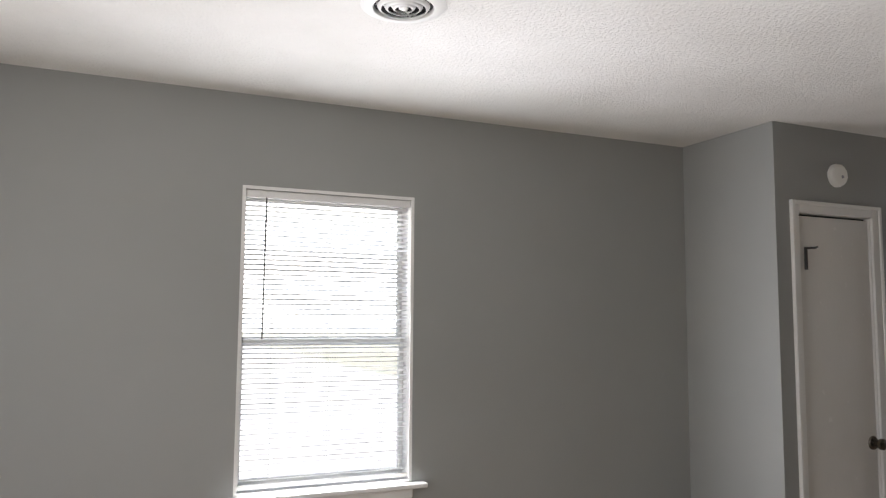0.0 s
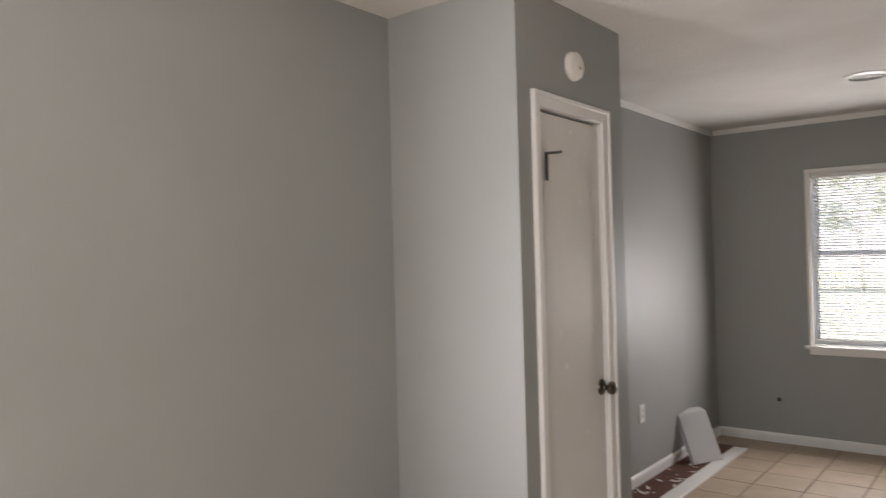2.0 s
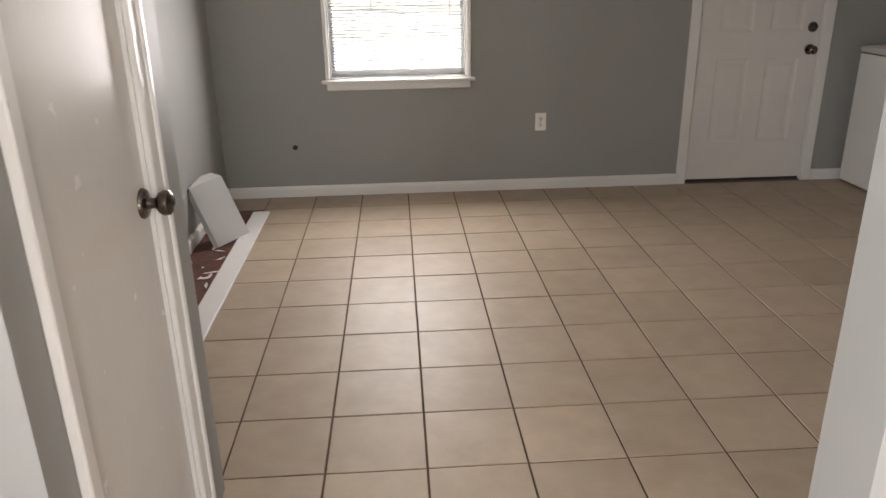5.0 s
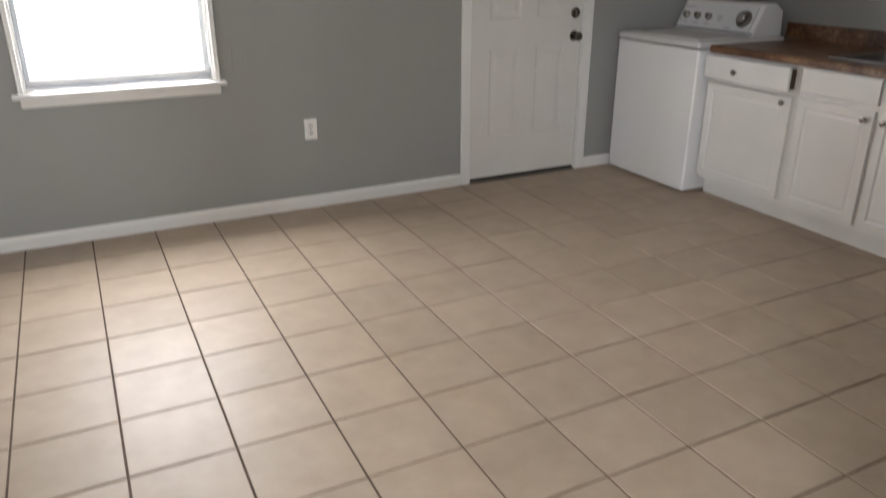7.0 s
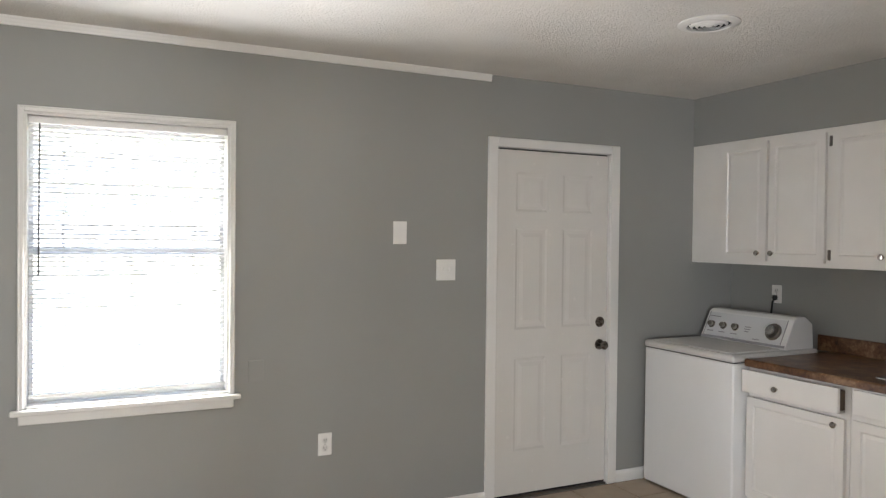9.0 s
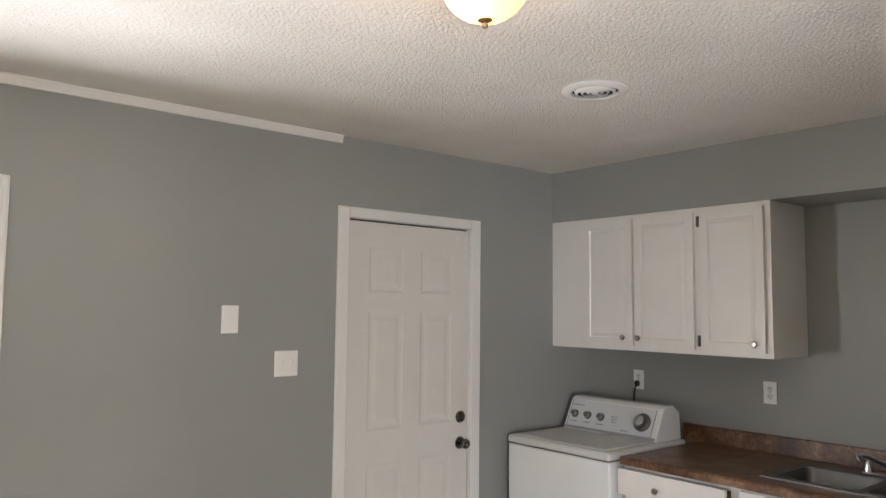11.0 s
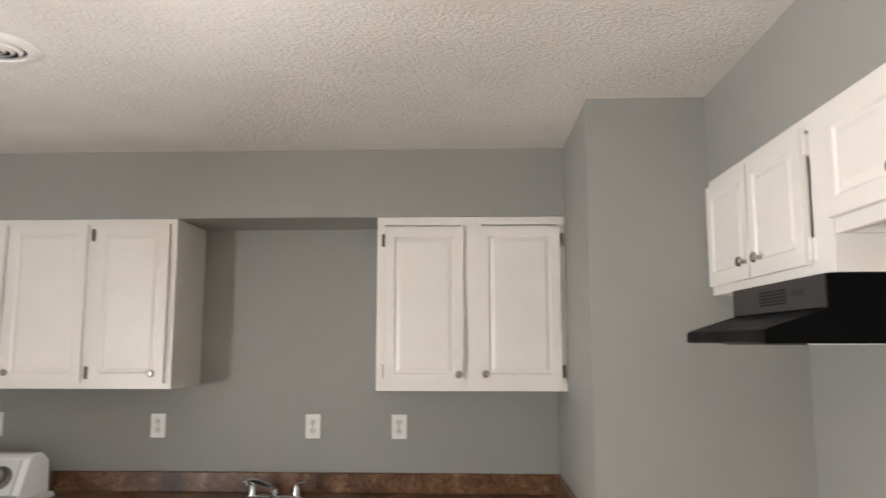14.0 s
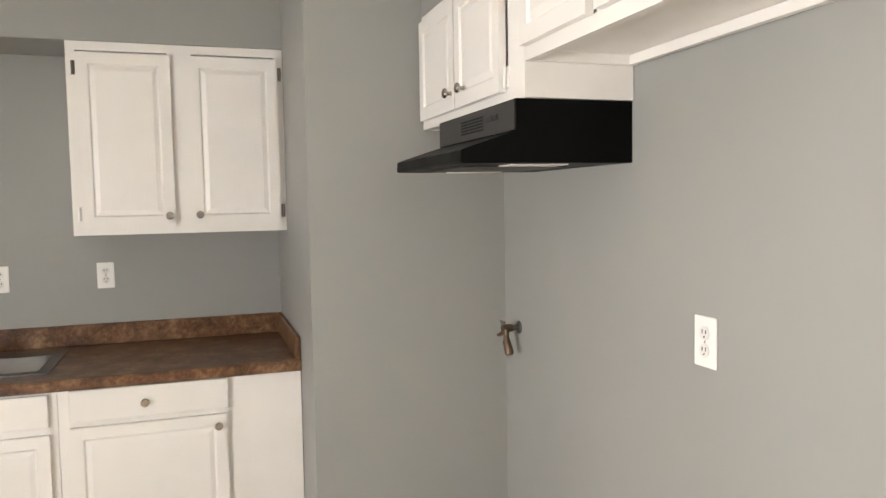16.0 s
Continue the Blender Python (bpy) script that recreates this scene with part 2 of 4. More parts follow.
def lathe(bm, profile, segments=24, m=None):
    """Turns a profile of (radius, height) about z, then lays it by m."""
    rings = []
    for r, h in profile:
        if r < 1e-5:
            rings.append([bm.verts.new((0, 0, h))])
        else:
            rings.append([bm.verts.new((r * math.cos(2 * math.pi * k / segments), r * math.sin(2 * math.pi * k / segments), h)) for k in range(segments)])
    for a, b in zip(rings, rings[1:]):
        for k in range(segments):
            j = (k + 1) % segments
            if len(a) == 1 and len(b) == 1:
                continue
            if len(a) == 1:
                bm.faces.new((a[0], b[k], b[j]))
            elif len(b) == 1:
                bm.faces.new((a[k], b[0], a[j]))
            else:
                bm.faces.new((a[k], b[k], b[j], a[j]))
    made = [v for ring in rings for v in ring]
    if m is not None:
        bmesh.ops.transform(bm, matrix=m, verts=made)
    return made


def tube(bm, points, radius, segments=10):
    """A round bar along points."""
    pts = [Vector(p) for p in points]
    rings = []
    for k, p in enumerate(pts):
        ahead = (pts[min(k + 1, len(pts) - 1)] - pts[max(k - 1, 0)]).normalized()
        side = ahead.cross(Vector((0, 0, 1)) if abs(ahead.z) < 0.9 else Vector((1, 0, 0))).normalized()
        up = side.cross(ahead)
        r = radius[k] if isinstance(radius, (list, tuple)) else radius
        rings.append([bm.verts.new(p + r * (math.cos(2 * math.pi * s / segments) * side + math.sin(2 * math.pi * s / segments) * up)) for s in range(segments)])
    for a, b in zip(rings, rings[1:]):
        for s in range(segments):
            bm.faces.new((a[s], b[s], b[(s + 1) % segments], a[(s + 1) % segments]))
    bm.faces.new(rings[0][::-1])
    bm.faces.new(rings[-1])


def extrude_profile(bm, points, x0, x1):
    """A closed outline of (y, z) drawn out along x."""
    a = [bm.verts.new((x0, y, z)) for y, z in points]
    b = [bm.verts.new((x1, y, z)) for y, z in points]
    n = len(points)
    for k in range(n):
        bm.faces.new((a[k], a[(k + 1) % n], b[(k + 1) % n], b[k]))
    bm.faces.new(a[::-1])
    bm.faces.new(b)
    return a + b


def part(name, bm, mat, parent=None, label="", smooth=False):
    bmesh.ops.recalc_face_normals(bm, faces=bm.faces)
    mesh = bpy.data.meshes.new(name)
    bm.to_mesh(mesh)
    bm.free()
    mesh.materials.append(mat)
    if smooth:
        mesh.shade_smooth()
        mesh.set_sharp_from_angle(angle=radians(40))
    ob = new(name, mesh)
    if parent is not None:
        ob.parent = parent
    if label:
        ob["label"] = label
    return ob


def thing(name, m, label, category, group="", kind=""):
    e = new(name)
    e.empty_display_size = 0.1
    e.matrix_world = m
    return tagged(e, label, category, group, kind)


def boxes(name, mat, parent, *specs, bevel=0.0, label=""):
    bm = bmesh.new()
    for s in specs:
        box(bm, *s, bevel=bevel)
    return part(name, bm, mat, parent, label)


def panelled(w, h, thick, panels, depth=0.007, ring=0.012, flat=0.022, slope=0.02, rise=0.005):
    """A door leaf, front at y = 0, with raised panels (u0, u1, v0, v1) set in its front."""
    bm = bmesh.new()
    us = sorted({0.0, w, *(p[0] for p in panels), *(p[1] for p in panels)})
    vs = sorted({0.0, h, *(p[2] for p in panels), *(p[3] for p in panels)})

    def quad(*pts):
        bm.faces.new([bm.verts.new(p) for p in pts])

    for u0, u1 in zip(us, us[1:]):
        for v0, v1 in zip(vs, vs[1:]):
            cu, cv = (u0 + u1) / 2, (v0 + v1) / 2
            if not any(p[0] < cu < p[1] and p[2] < cv < p[3] for p in panels):
                quad((u0, 0, v0), (u1, 0, v0), (u1, 0, v1), (u0, 0, v1))
    for u0, u1, v0, v1 in panels:
        levels = [(0, 0), (ring, depth), (ring + flat, depth), (ring + flat + slope, depth - rise)]
        loops = [[(u0 + i, y, v0 + i), (u1 - i, y, v0 + i), (u1 - i, y, v1 - i), (u0 + i, y, v1 - i)] for i, y in levels]
        for a, b in zip(loops, loops[1:]):
            for k in range(4):
                quad(a[k], a[(k + 1) % 4], b[(k + 1) % 4], b[k])
        quad(*loops[-1])
    quad((0, thick, 0), (0, thick, h), (w, thick, h), (w, thick, 0))
    edge_u, edge_v = us, vs
    for a, b in zip(edge_u, edge_u[1:]):
        quad((a, 0, 0), (a, thick, 0), (b, thick, 0), (b, 0, 0))
        quad((a, 0, h), (b, 0, h), (b, thick, h), (a, thick, h))
    for a, b in zip(edge_v, edge_v[1:]):
        quad((0, 0, a), (0, 0, b), (0, thick, b), (0, thick, a))
        quad((w, 0, a), (w, thick, a), (w, thick, b), (w, 0, b))
    bmesh.ops.remove_doubles(bm, verts=bm.verts, dist=1e-5)
    return bm


FRONT = pose(0, 0, 0, 90)  # turns z to -y: out of a front

H = 2.45
XW, XE = -1.187, 3.74
YS = -8.0
YD0, YD1 = -3.98, -3.855

# ---- the large structure ----


def structure(name, mat, label, category, *specs):
    ob = boxes(name, mat, None, *specs)
    return tagged(ob, label, category, kind="structure")


def wall_with_holes(name, label, axis, near, far, a0, a1, holes, z0=-0.1, z1=H + 0.02):
    """A wall along x (axis 'x') or y, between near and far across, with openings (a, b, bottom, top)."""
    specs, at = [], a0
    for a, b, low, high in sorted(holes):
        specs.append((at, a, z0, z1))
        if low > z0:
            specs.append((a, b, z0, low))
        specs.append((a, b, high, z1))
        at = b
    specs.append((at, a1, z0, z1))
    if axis == "x":
        out = [(a, near, lo, b, far, hi) for a, b, lo, hi in specs]
    else:
        out = [(near, a, lo, far, b, hi) for a, b, lo, hi in specs]
    return structure(name, WALL, label, "wall", *out)


WB = (-0.472, 0.402, 0.755, 2.052)  # dining window opening in x and z
WA = (-6.155, -5.392, 0.80, 2.063)  # living window opening in y and z
WF = (-0.05, 1.45, 0.85, 2.05)  # unseen front window opening in x and z, added to let light in
DOOR = (1.88, 2.70, 0.0, 2.05)

wall_with_holes("wall_north", "grey painted wall with window and back door", "x", 0.0, 0.16, XW - 0.16, XE + 0.16, [WB, DOOR])
wall_with_holes("wall_west", "grey painted outer wall with a window", "y", XW - 0.16, XW, YS - 0.16, 0.0, [WA])
wall_with_holes("wall_south", "plain grey front wall with an added, unseen window", "x", YS - 0.16, YS, XW, XE, [WF])
structure("wall_east", WALL, "grey painted kitchen wall behind the sink", "wall", (XE, YS - 0.16, -0.1, XE + 0.16, 0.0, H + 0.02))
structure("wall_divider", WALL, "grey painted wall between living room and kitchen", "wall", (0.566, YD0, -0.05, XE, YD1, H + 0.01))
structure("wall_closet_front", WALL, "grey painted closet wall facing the living room", "wall", (XW, -3.83, -0.05, -0.584, -3.73, H + 0.01))
structure("wall_closet_back", WALL, "grey painted closet wall facing the dining area", "wall", (XW, -3.085, -0.05, -0.584, -2.985, H + 0.01))
structure("wall_closet_side", WALL, "grey painted closet wall round its door", "wall",
          (-0.684, -3.73, -0.05, -0.584, -3.70, H + 0.01), (-0.684, -3.19, -0.05, -0.584, -3.085, H + 0.01), (-0.684, -3.70, 2.03, -0.584, -3.19, H + 0.01))
structure("wall_pillar", WALL, "grey painted boxed-out wall beside the range space", "wall", (2.71, YD1, -0.05, XE, -3.125, H + 0.01))
structure("soffit_sink", WALL, "grey painted soffit above the sink cabinets", "soffit", (3.378, -3.125, 2.14, XE, 0.0, H + 0.01))
structure("soffit_range", WALL, "grey painted soffit above the range cabinets", "soffit", (0.979, YD1, 2.139, 2.71, -3.543, H + 0.01))
structure("ceiling", CEILING, "white textured ceiling with stippled finish", "ceiling", (XW - 0.16, YS - 0.16, H, XE + 0.16, 0.16, H + 0.12))
structure("floor", GROUT, "dark brown grout bed under the tiles", "floor", (XW - 0.16, -4.1, -0.12, XE + 0.16, 0.0, -0.004))
structure("floor_living", TILE, "plain beige living room floor", "floor", (XW - 0.16, YS - 0.16, -0.12, XE + 0.16, -4.1, 0.0))

# ground outside
bm = bmesh.new()
bmesh.ops.create_grid(bm, x_segments=40, y_segments=40, size=400)
for v in bm.verts:
    v.co.z = -0.35
tagged(part("ground", bm, LAWN), "dry green lawn round the house", "lawn", kind="structure")

# added pale slab outside, reflects light and whitens the window views
SLAB = make_white("pale_slab", (0.58, 0.57, 0.54), 0.9, 0.08, 0.3)
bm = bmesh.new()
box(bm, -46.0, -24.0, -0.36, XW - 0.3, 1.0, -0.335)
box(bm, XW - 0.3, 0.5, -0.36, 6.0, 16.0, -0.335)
tagged(part("pavement", bm, SLAB), "added pale slab that whitens the window views", "driveway", kind="structure")

# bright hazy distance behind the back yard, and the open sky west of the house, as glowing sheets


def backdrop(name, strength, label, *spec):
    m = material(name + "_glow", (0.0, 0.0, 0.0), 1.0)
    shader(m).inputs["Emission Color"].default_value = (0.97, 1.0, 0.98, 1)
    shader(m).inputs["Emission Strength"].default_value = strength
    bm = bmesh.new()
    box(bm, *spec)
    return tagged(part(name, bm, m), label, "sky", kind="structure")


backdrop("backdrop", 0.5, "pale hazy sky behind the back yard", -70, 60, -0.4, 70, 60.2, 34)
backdrop("backdrop_west", 2.6, "glowing white sheet for hazy sky west of the house", -80, -60, -0.4, -79.8, 58, 34)

# baseboards


def baseboard(name, x0, y0, x1, y1, inward):
    """A moulded board along a wall, from one point to another, standing out along inward."""
    a, b, n = Vector((x0, y0, 0)), Vector((x1, y1, 0)), Vector((*inward, 0))
    bm = bmesh.new()
    outline = [(0.0, 0.0), (0.013, 0.0), (0.013, 0.052), (0.009, 0.063), (0.004, 0.070), (0.0, 0.072)]
    ra = [bm.verts.new(a + n * d + Vector((0, 0, z))) for d, z in outline]
    rb = [bm.verts.new(b + n * d + Vector((0, 0, z))) for d, z in outline]
    k = len(outline)
    for i in range(k):
        bm.faces.new((ra[i], ra[(i + 1) % k], rb[(i + 1) % k], rb[i]))
    bm.faces.new(ra[::-1])
    bm.faces.new(rb)
    return tagged(part(name, bm, TRIM), "white painted baseboard along the wall", "baseboard", kind="structure")


baseboard("baseboard_north", XW + 0.013, 0, 1.822, 0, (0, -1))
baseboard("baseboard_north_short", 2.762, 0, 3.6, 0, (0, -1))
baseboard("baseboard_west", XW, -2.985, XW, 0, (1, 0))


def crown(name, x0, y0, x1, y1, inward):
    a, b, n = Vector((x0, y0, H)), Vector((x1, y1, H)), Vector((*inward, 0))
    bm = bmesh.new()
    outline = [(0.0, 0.0), (0.015, 0.0), (0.0145, -0.008), (0.012, -0.014), (0.010, -0.024), (0.008, -0.030), (0.007, -0.038), (0.0, -0.040)]
    ra = [bm.verts.new(a + n * d + Vector((0, 0, z))) for d, z in outline]
    rb = [bm.verts.new(b + n * d + Vector((0, 0, z))) for d, z in outline]
    k = len(outline)
    for i in range(k):
        bm.faces.new((ra[i], ra[(i + 1) % k], rb[(i + 1) % k], rb[i]))
    bm.faces.new(ra[::-1])
    bm.faces.new(rb)
    return tagged(part(name, bm, TRIM), "narrow white crown moulding under the ceiling", "crown moulding", kind="structure")


crown("crown_north", XW + 0.025, 0, 1.84, 0, (0, -1))
crown("crown_west", XW, -2.985, XW, 0, (1, 0))

# ---- windows ----


def make_window(name, m, w, h, label, casing=0.018, ear=0.03, apron=True, rail=0.53):
    """A double-hung window. Local x along the wall, y outwards, z up; origin at the opening's lower left corner on the wall's inner face."""
    win = thing(name, m, label, "window", kind="structure")
    if casing:
        c = casing
        boxes("casing", TRIM, win, (-c, -0.016, 0, 0.004, 0.0, h + c), (w - 0.004, -0.016, 0, w + c, 0.0, h + c), (0.004, -0.016, h - 0.004, w - 0.004, 0.0, h + c), bevel=0.003)
        boxes("casing_bead", TRIM, win, (-c - 0.003, -0.021, 0, -c + 0.006, -0.0005, h + c + 0.003), (w + c - 0.006, -0.021, 0, w + c + 0.003, -0.0005, h + c + 0.003), (-c + 0.006, -0.021, h + c - 0.006, w + c - 0.006, -0.0005, h + c + 0.003), bevel=0.003)
    boxes("jamb", TRIM, win, (0.0, 0.0, 0.0, 0.014, 0.15, h), (w - 0.014, 0.0, 0.0, w, 0.15, h), (0.014, 0.0, h - 0.014, w - 0.014, 0.15, h))
    boxes("window_sill", TRIM, win, (-casing - ear, -0.045, -0.022, w + casing + ear, 0.0, 0.0), (0.0, 0.0, -0.022, w, 0.15, 0.012), bevel=0.004)
    if apron:
        boxes("apron", TRIM, win, (-casing, -0.018, -0.066, w + casing, 0.0, -0.022), bevel=0.004)
    mid = h * rail
    for low, high, y in ((0.012, mid + 0.015, 0.085), (mid - 0.015, h - 0.014, 0.115)):
        f = boxes("sash", SASH, win, (0.014, y, low, 0.034, y + 0.028, high), (w - 0.034, y, low, w - 0.014, y + 0.028, high), (0.034, y, low, w - 0.034, y + 0.028, low + 0.036), (0.034, y, high - 0.032, w - 0.034, y + 0.028, high), bevel=0.003)
        g = boxes("pane", GLASS, f, (0.034, y + 0.012, low + 0.036, w - 0.034, y + 0.016, high - 0.032))
        g.visible_shadow = False
    return win


def make_blind(m, w, h, label, tilt, bottom, wand_x, wand_len):
    """A mini blind hung in a window: headrail, slats, bottom rail, ladder cords and a tilt wand."""
    b = thing("window_blind", m, label, "window blind")
    boxes("headrail", TRIM, b, (0, -0.014, h - 0.03, w, 0.014, h), bevel=0.002)
    pitch = 0.0205
    count = int((h - 0.05 - bottom) / pitch)
    bm = bmesh.new()
    half = 0.0125
    steps = 4
    rows = []
    for s in range(steps + 1):
        u = -half + 2 * half * s / steps
        arch = 0.0022 * (1 - (u / half) ** 2)
        y = u * math.cos(tilt) - arch * math.sin(tilt)
        z = u * math.sin(tilt) + arch * math.cos(tilt)
        rows.append((bm.verts.new((0.004, y, z)), bm.verts.new((w - 0.004, y, z))))
    for a, c in zip(rows, rows[1:]):
        bm.faces.new((a[0], a[1], c[1], c[0]))
    bmesh.ops.solidify(bm, geom=bm.faces[:], thickness=0.0006)
    first = part("slat", bm, SLAT, b)
    for k in range(count):
        z = h - 0.045 - k * pitch
        ob = first if k == 0 else new("slat", first.data)
        ob.parent = b
        ob.location = (0, 0, z)
        ob.rotation_euler = (random.uniform(-0.05, 0.05), random.uniform(-0.002, 0.002), 0)
    low = h - 0.045 - count * pitch
    boxes("bottom_rail", TRIM, b, (0, -0.011, low - 0.012, w, 0.011, low + 0.004), bevel=0.002)
    for x in (0.17 * w, 0.5 * w, 0.83 * w):
        bm = bmesh.new()
        for y in (-0.0135, 0.0135):
            tube(bm, [(x, y, h - 0.03), (x, y, low)], 0.0008, 5)
        part("ladder_cord", bm, TRIM, b)
    bm = bmesh.new()
    tube(bm, [(wand_x, -0.0165, h - 0.03), (wand_x, -0.0175, h - 0.10), (wand_x - 0.004, -0.0175, h - wand_len)], 0.0035, 8)
    part("tilt_wand", bm, WANDGREY, b, "smoky grey plastic tilt wand")
    return b


wb_w, wb_h = WB[1] - WB[0], WB[3] - WB[2]
make_window("window_1", pose(WB[0], 0, WB[2]), wb_w, wb_h, "white double-hung window with narrow casing and sill")
make_blind(pose(WB[0] + 0.016, 0.045, WB[2] + 0.014), wb_w - 0.032, wb_h - 0.03, "white mini blind lowered over the dining window", radians(-20), 0.012, 0.045, 0.70)
wa_w, wa_h = WA[1] - WA[0], WA[3] - WA[2]
west = pose(XW, WA[0], WA[2], 0, 0, 90)
make_window("window_2", west, wa_w, wa_h, "white double-hung window set deep in the grey wall", casing=0.0, ear=0.06, rail=0.485)
make_blind(west @ pose(0.016, 0.024, 0.014), wa_w - 0.032, wa_h - 0.03, "white mini blind lowered over the living room window", radians(-16), 0.012, 0.085, 0.62)
# added window out of view, the opening for the front fill light
make_window("added_front_window", pose(WF[1], YS, WF[2], 0, 0, 180), WF[1] - WF[0], WF[3] - WF[2], "unseen front window added to light the living room")

# ---- doors ----


def knob_set(parent, x, z, name="door_knob", size=1.0):
    """A round knob on a rose, out of a front at y = 0."""
    bm = bmesh.new()
    s = size
    lathe(bm, [(0.0, 0.0), (0.033 * s, 0.0), (0.033 * s, 0.004 * s), (0.029 * s, 0.009 * s), (0.013 * s, 0.012 * s), (0.011 * s, 0.024 * s), (0.013 * s, 0.030 * s), (0.023 * s, 0.036 * s), (0.0275 * s, 0.046 * s), (0.026 * s, 0.056 * s), (0.018 * s, 0.063 * s), (0.0, 0.065 * s)], 28, pose(x, 0, z) @ FRONT)
    return part(name, bm, NICKEL, parent, "brushed nickel round knob", smooth=True)


def hinge_leaf(parent, x, z):
    bm = bmesh.new()
    box(bm, x - 0.006, -0.004, z - 0.045, x + 0.006, 0.001, z + 0.045, 0.001)
    tube(bm, [(x, -0.006, z - 0.047), (x, -0.006, z + 0.047)], 0.0045, 8)
    return part("hinge", bm, TRIM, parent)


bd = thing("door_1", pose(DOOR[0], 0, 0), "white six-panel back door, closed, with two nickel locks", "door", kind="structure")
dw, dh = 0.790, 2.012
panels = []
for u0, u1 in ((0.125, 0.345), (0.455, 0.675)):
    panels += [(u0, u1, 1.655, 1.885), (u0, u1, 0.965, 1.56), (u0, u1, 0.25, 0.80)]
leaf_bm = panelled(dw, dh, 0.044, panels, 0.005, 0.014, 0.016, 0.024, 0.004)
bmesh.ops.translate(leaf_bm, vec=(0.017, 0.012, 0.024), verts=leaf_bm.verts)
leaf = part("leaf", leaf_bm, DOORPAINT, bd)
boxes("casing", TRIM, bd, (-0.058, -0.016, 0, 0.006, 0.0, 2.10), (0.814, -0.016, 0, 0.88, 0.0, 2.10), (0.006, -0.016, 2.046, 0.814, 0.0, 2.10), bevel=0.004)
boxes("jamb", TRIM, bd, (0.0, 0.0, 0, 0.010, 0.16, 2.05), (0.810, 0.0, 0, 0.82, 0.16, 2.05), (0.010, 0.0, 2.045, 0.810, 0.16, 2.05), (0.010, 0.058, 0, 0.022, 0.075, 2.045), (0.798, 0.058, 0, 0.810, 0.075, 2.045))
# near-black strips stand in for shade in the door gaps and block leaks
boxes("gap_shade_strip", DARK, bd, (0.010, 0.018, 0.012, 0.810, 0.05, 0.026), (0.010, 0.03, 0.026, 0.019, 0.056, 2.045), (0.019, 0.03, 2.033, 0.810, 0.056, 2.045))
boxes("threshold", HINGE, bd, (0.010, -0.005, 0.0, 0.810, 0.16, 0.012), bevel=0.003, label="dark worn metal threshold")
knob_set(bd, 0.756, 0.872).location = (0, 0.012, 0)
bm = bmesh.new()
lathe(bm, [(0.0, 0.0), (0.032, 0.0), (0.032, 0.006), (0.026, 0.013), (0.0, 0.014)], 28, pose(0.756, 0.012, 1.012) @ FRONT)
box(bm, 0.751, -0.016, 0.995, 0.761, 0.0, 1.029, 0.002)
part("deadbolt", bm, NICKEL, bd, "nickel deadbolt with thumb turn", smooth=True)
for z in (1.83, 1.03, 0.25):
    hinge_leaf(bd, 0.011, z).location = (0, 0.012, 0)

cd = thing("door_2", pose(-0.584, -3.70, 0, 0, 0, 90), "plain white flush closet door, closed, in white casing", "door", kind="structure")
bm = bmesh.new()
box(bm, 0.012, 0.008, 0.012, 0.498, 0.043, 2.012, 0.002)
part("leaf", bm, DOORPAINT, cd)
boxes("casing", TRIM, cd, (-0.040, -0.014, 0, 0.006, 0.0, 2.075), (0.504, -0.014, 0, 0.565, 0.0, 2.075), (0.006, -0.014, 2.026, 0.504, 0.0, 2.075), bevel=0.003)
boxes("casing_band", TRIM, cd, (-0.044, -0.021, 0, -0.026, -0.0005, 2.082), (0.551, -0.021, 0, 0.569, -0.0005, 2.082), (-0.026, -0.021, 2.064, 0.551, -0.0005, 2.082), bevel=0.003)
boxes("jamb", TRIM, cd, (0.0, 0.0, 0, 0.009, 0.1, 2.03), (0.501, 0.0, 0, 0.51, 0.1, 2.03), (0.009, 0.0, 2.022, 0.501, 0.1, 2.03))
# near-black strip painted as the shade in the gap above the leaf
boxes("head_gap_shade", DARK, cd, (0.009, 0.03, 2.008, 0.501, 0.05, 2.022))
knob_set(cd, 0.468, 0.93).location = (0, 0.008, 0)

hk = thing("door_hook", pose(-0.576, -3.655, 1.80, 0, 0, 90), "dark metal hook fixed to the closet door", "hook")
bm = bmesh.new()
box(bm, -0.011, -0.003, -0.045, 0.011, 0.0, 0.062, 0.001)
part("back_plate", bm, WIRE, hk)
bm = bmesh.new()
tube(bm, [(0, -0.002, 0.050), (0, -0.012, 0.056), (0.002, -0.050, 0.054), (0.003, -0.064, 0.057)], 0.0052, 8)
part("arm", bm, WIRE, hk)

# ---- kitchen cabinets ----


def cabinet_knob(parent, x, z, y=-0.02):
    bm = bmesh.new()
    lathe(bm, [(0.0, 0.0), (0.007, 0.0), (0.006, 0.012), (0.0145, 0.017), (0.016, 0.022), (0.013, 0.027), (0.0, 0.029)], 20, pose(x, y, z) @ FRONT)
    return part("knob", bm, PEWTER, parent, "round brushed nickel knob", smooth=True)


def cabinet_hinge(parent, x, z, mat):
    bm = bmesh.new()
    box(bm, x - 0.007, -0.004, z - 0.028, x + 0.007, 0.0, z + 0.028, 0.001)
    tube(bm, [(x, -0.009, z - 0.026), (x, -0.009, z + 0.026)], 0.005, 8)
    return part("hinge", bm, mat, parent, "small exposed cabinet hinge")


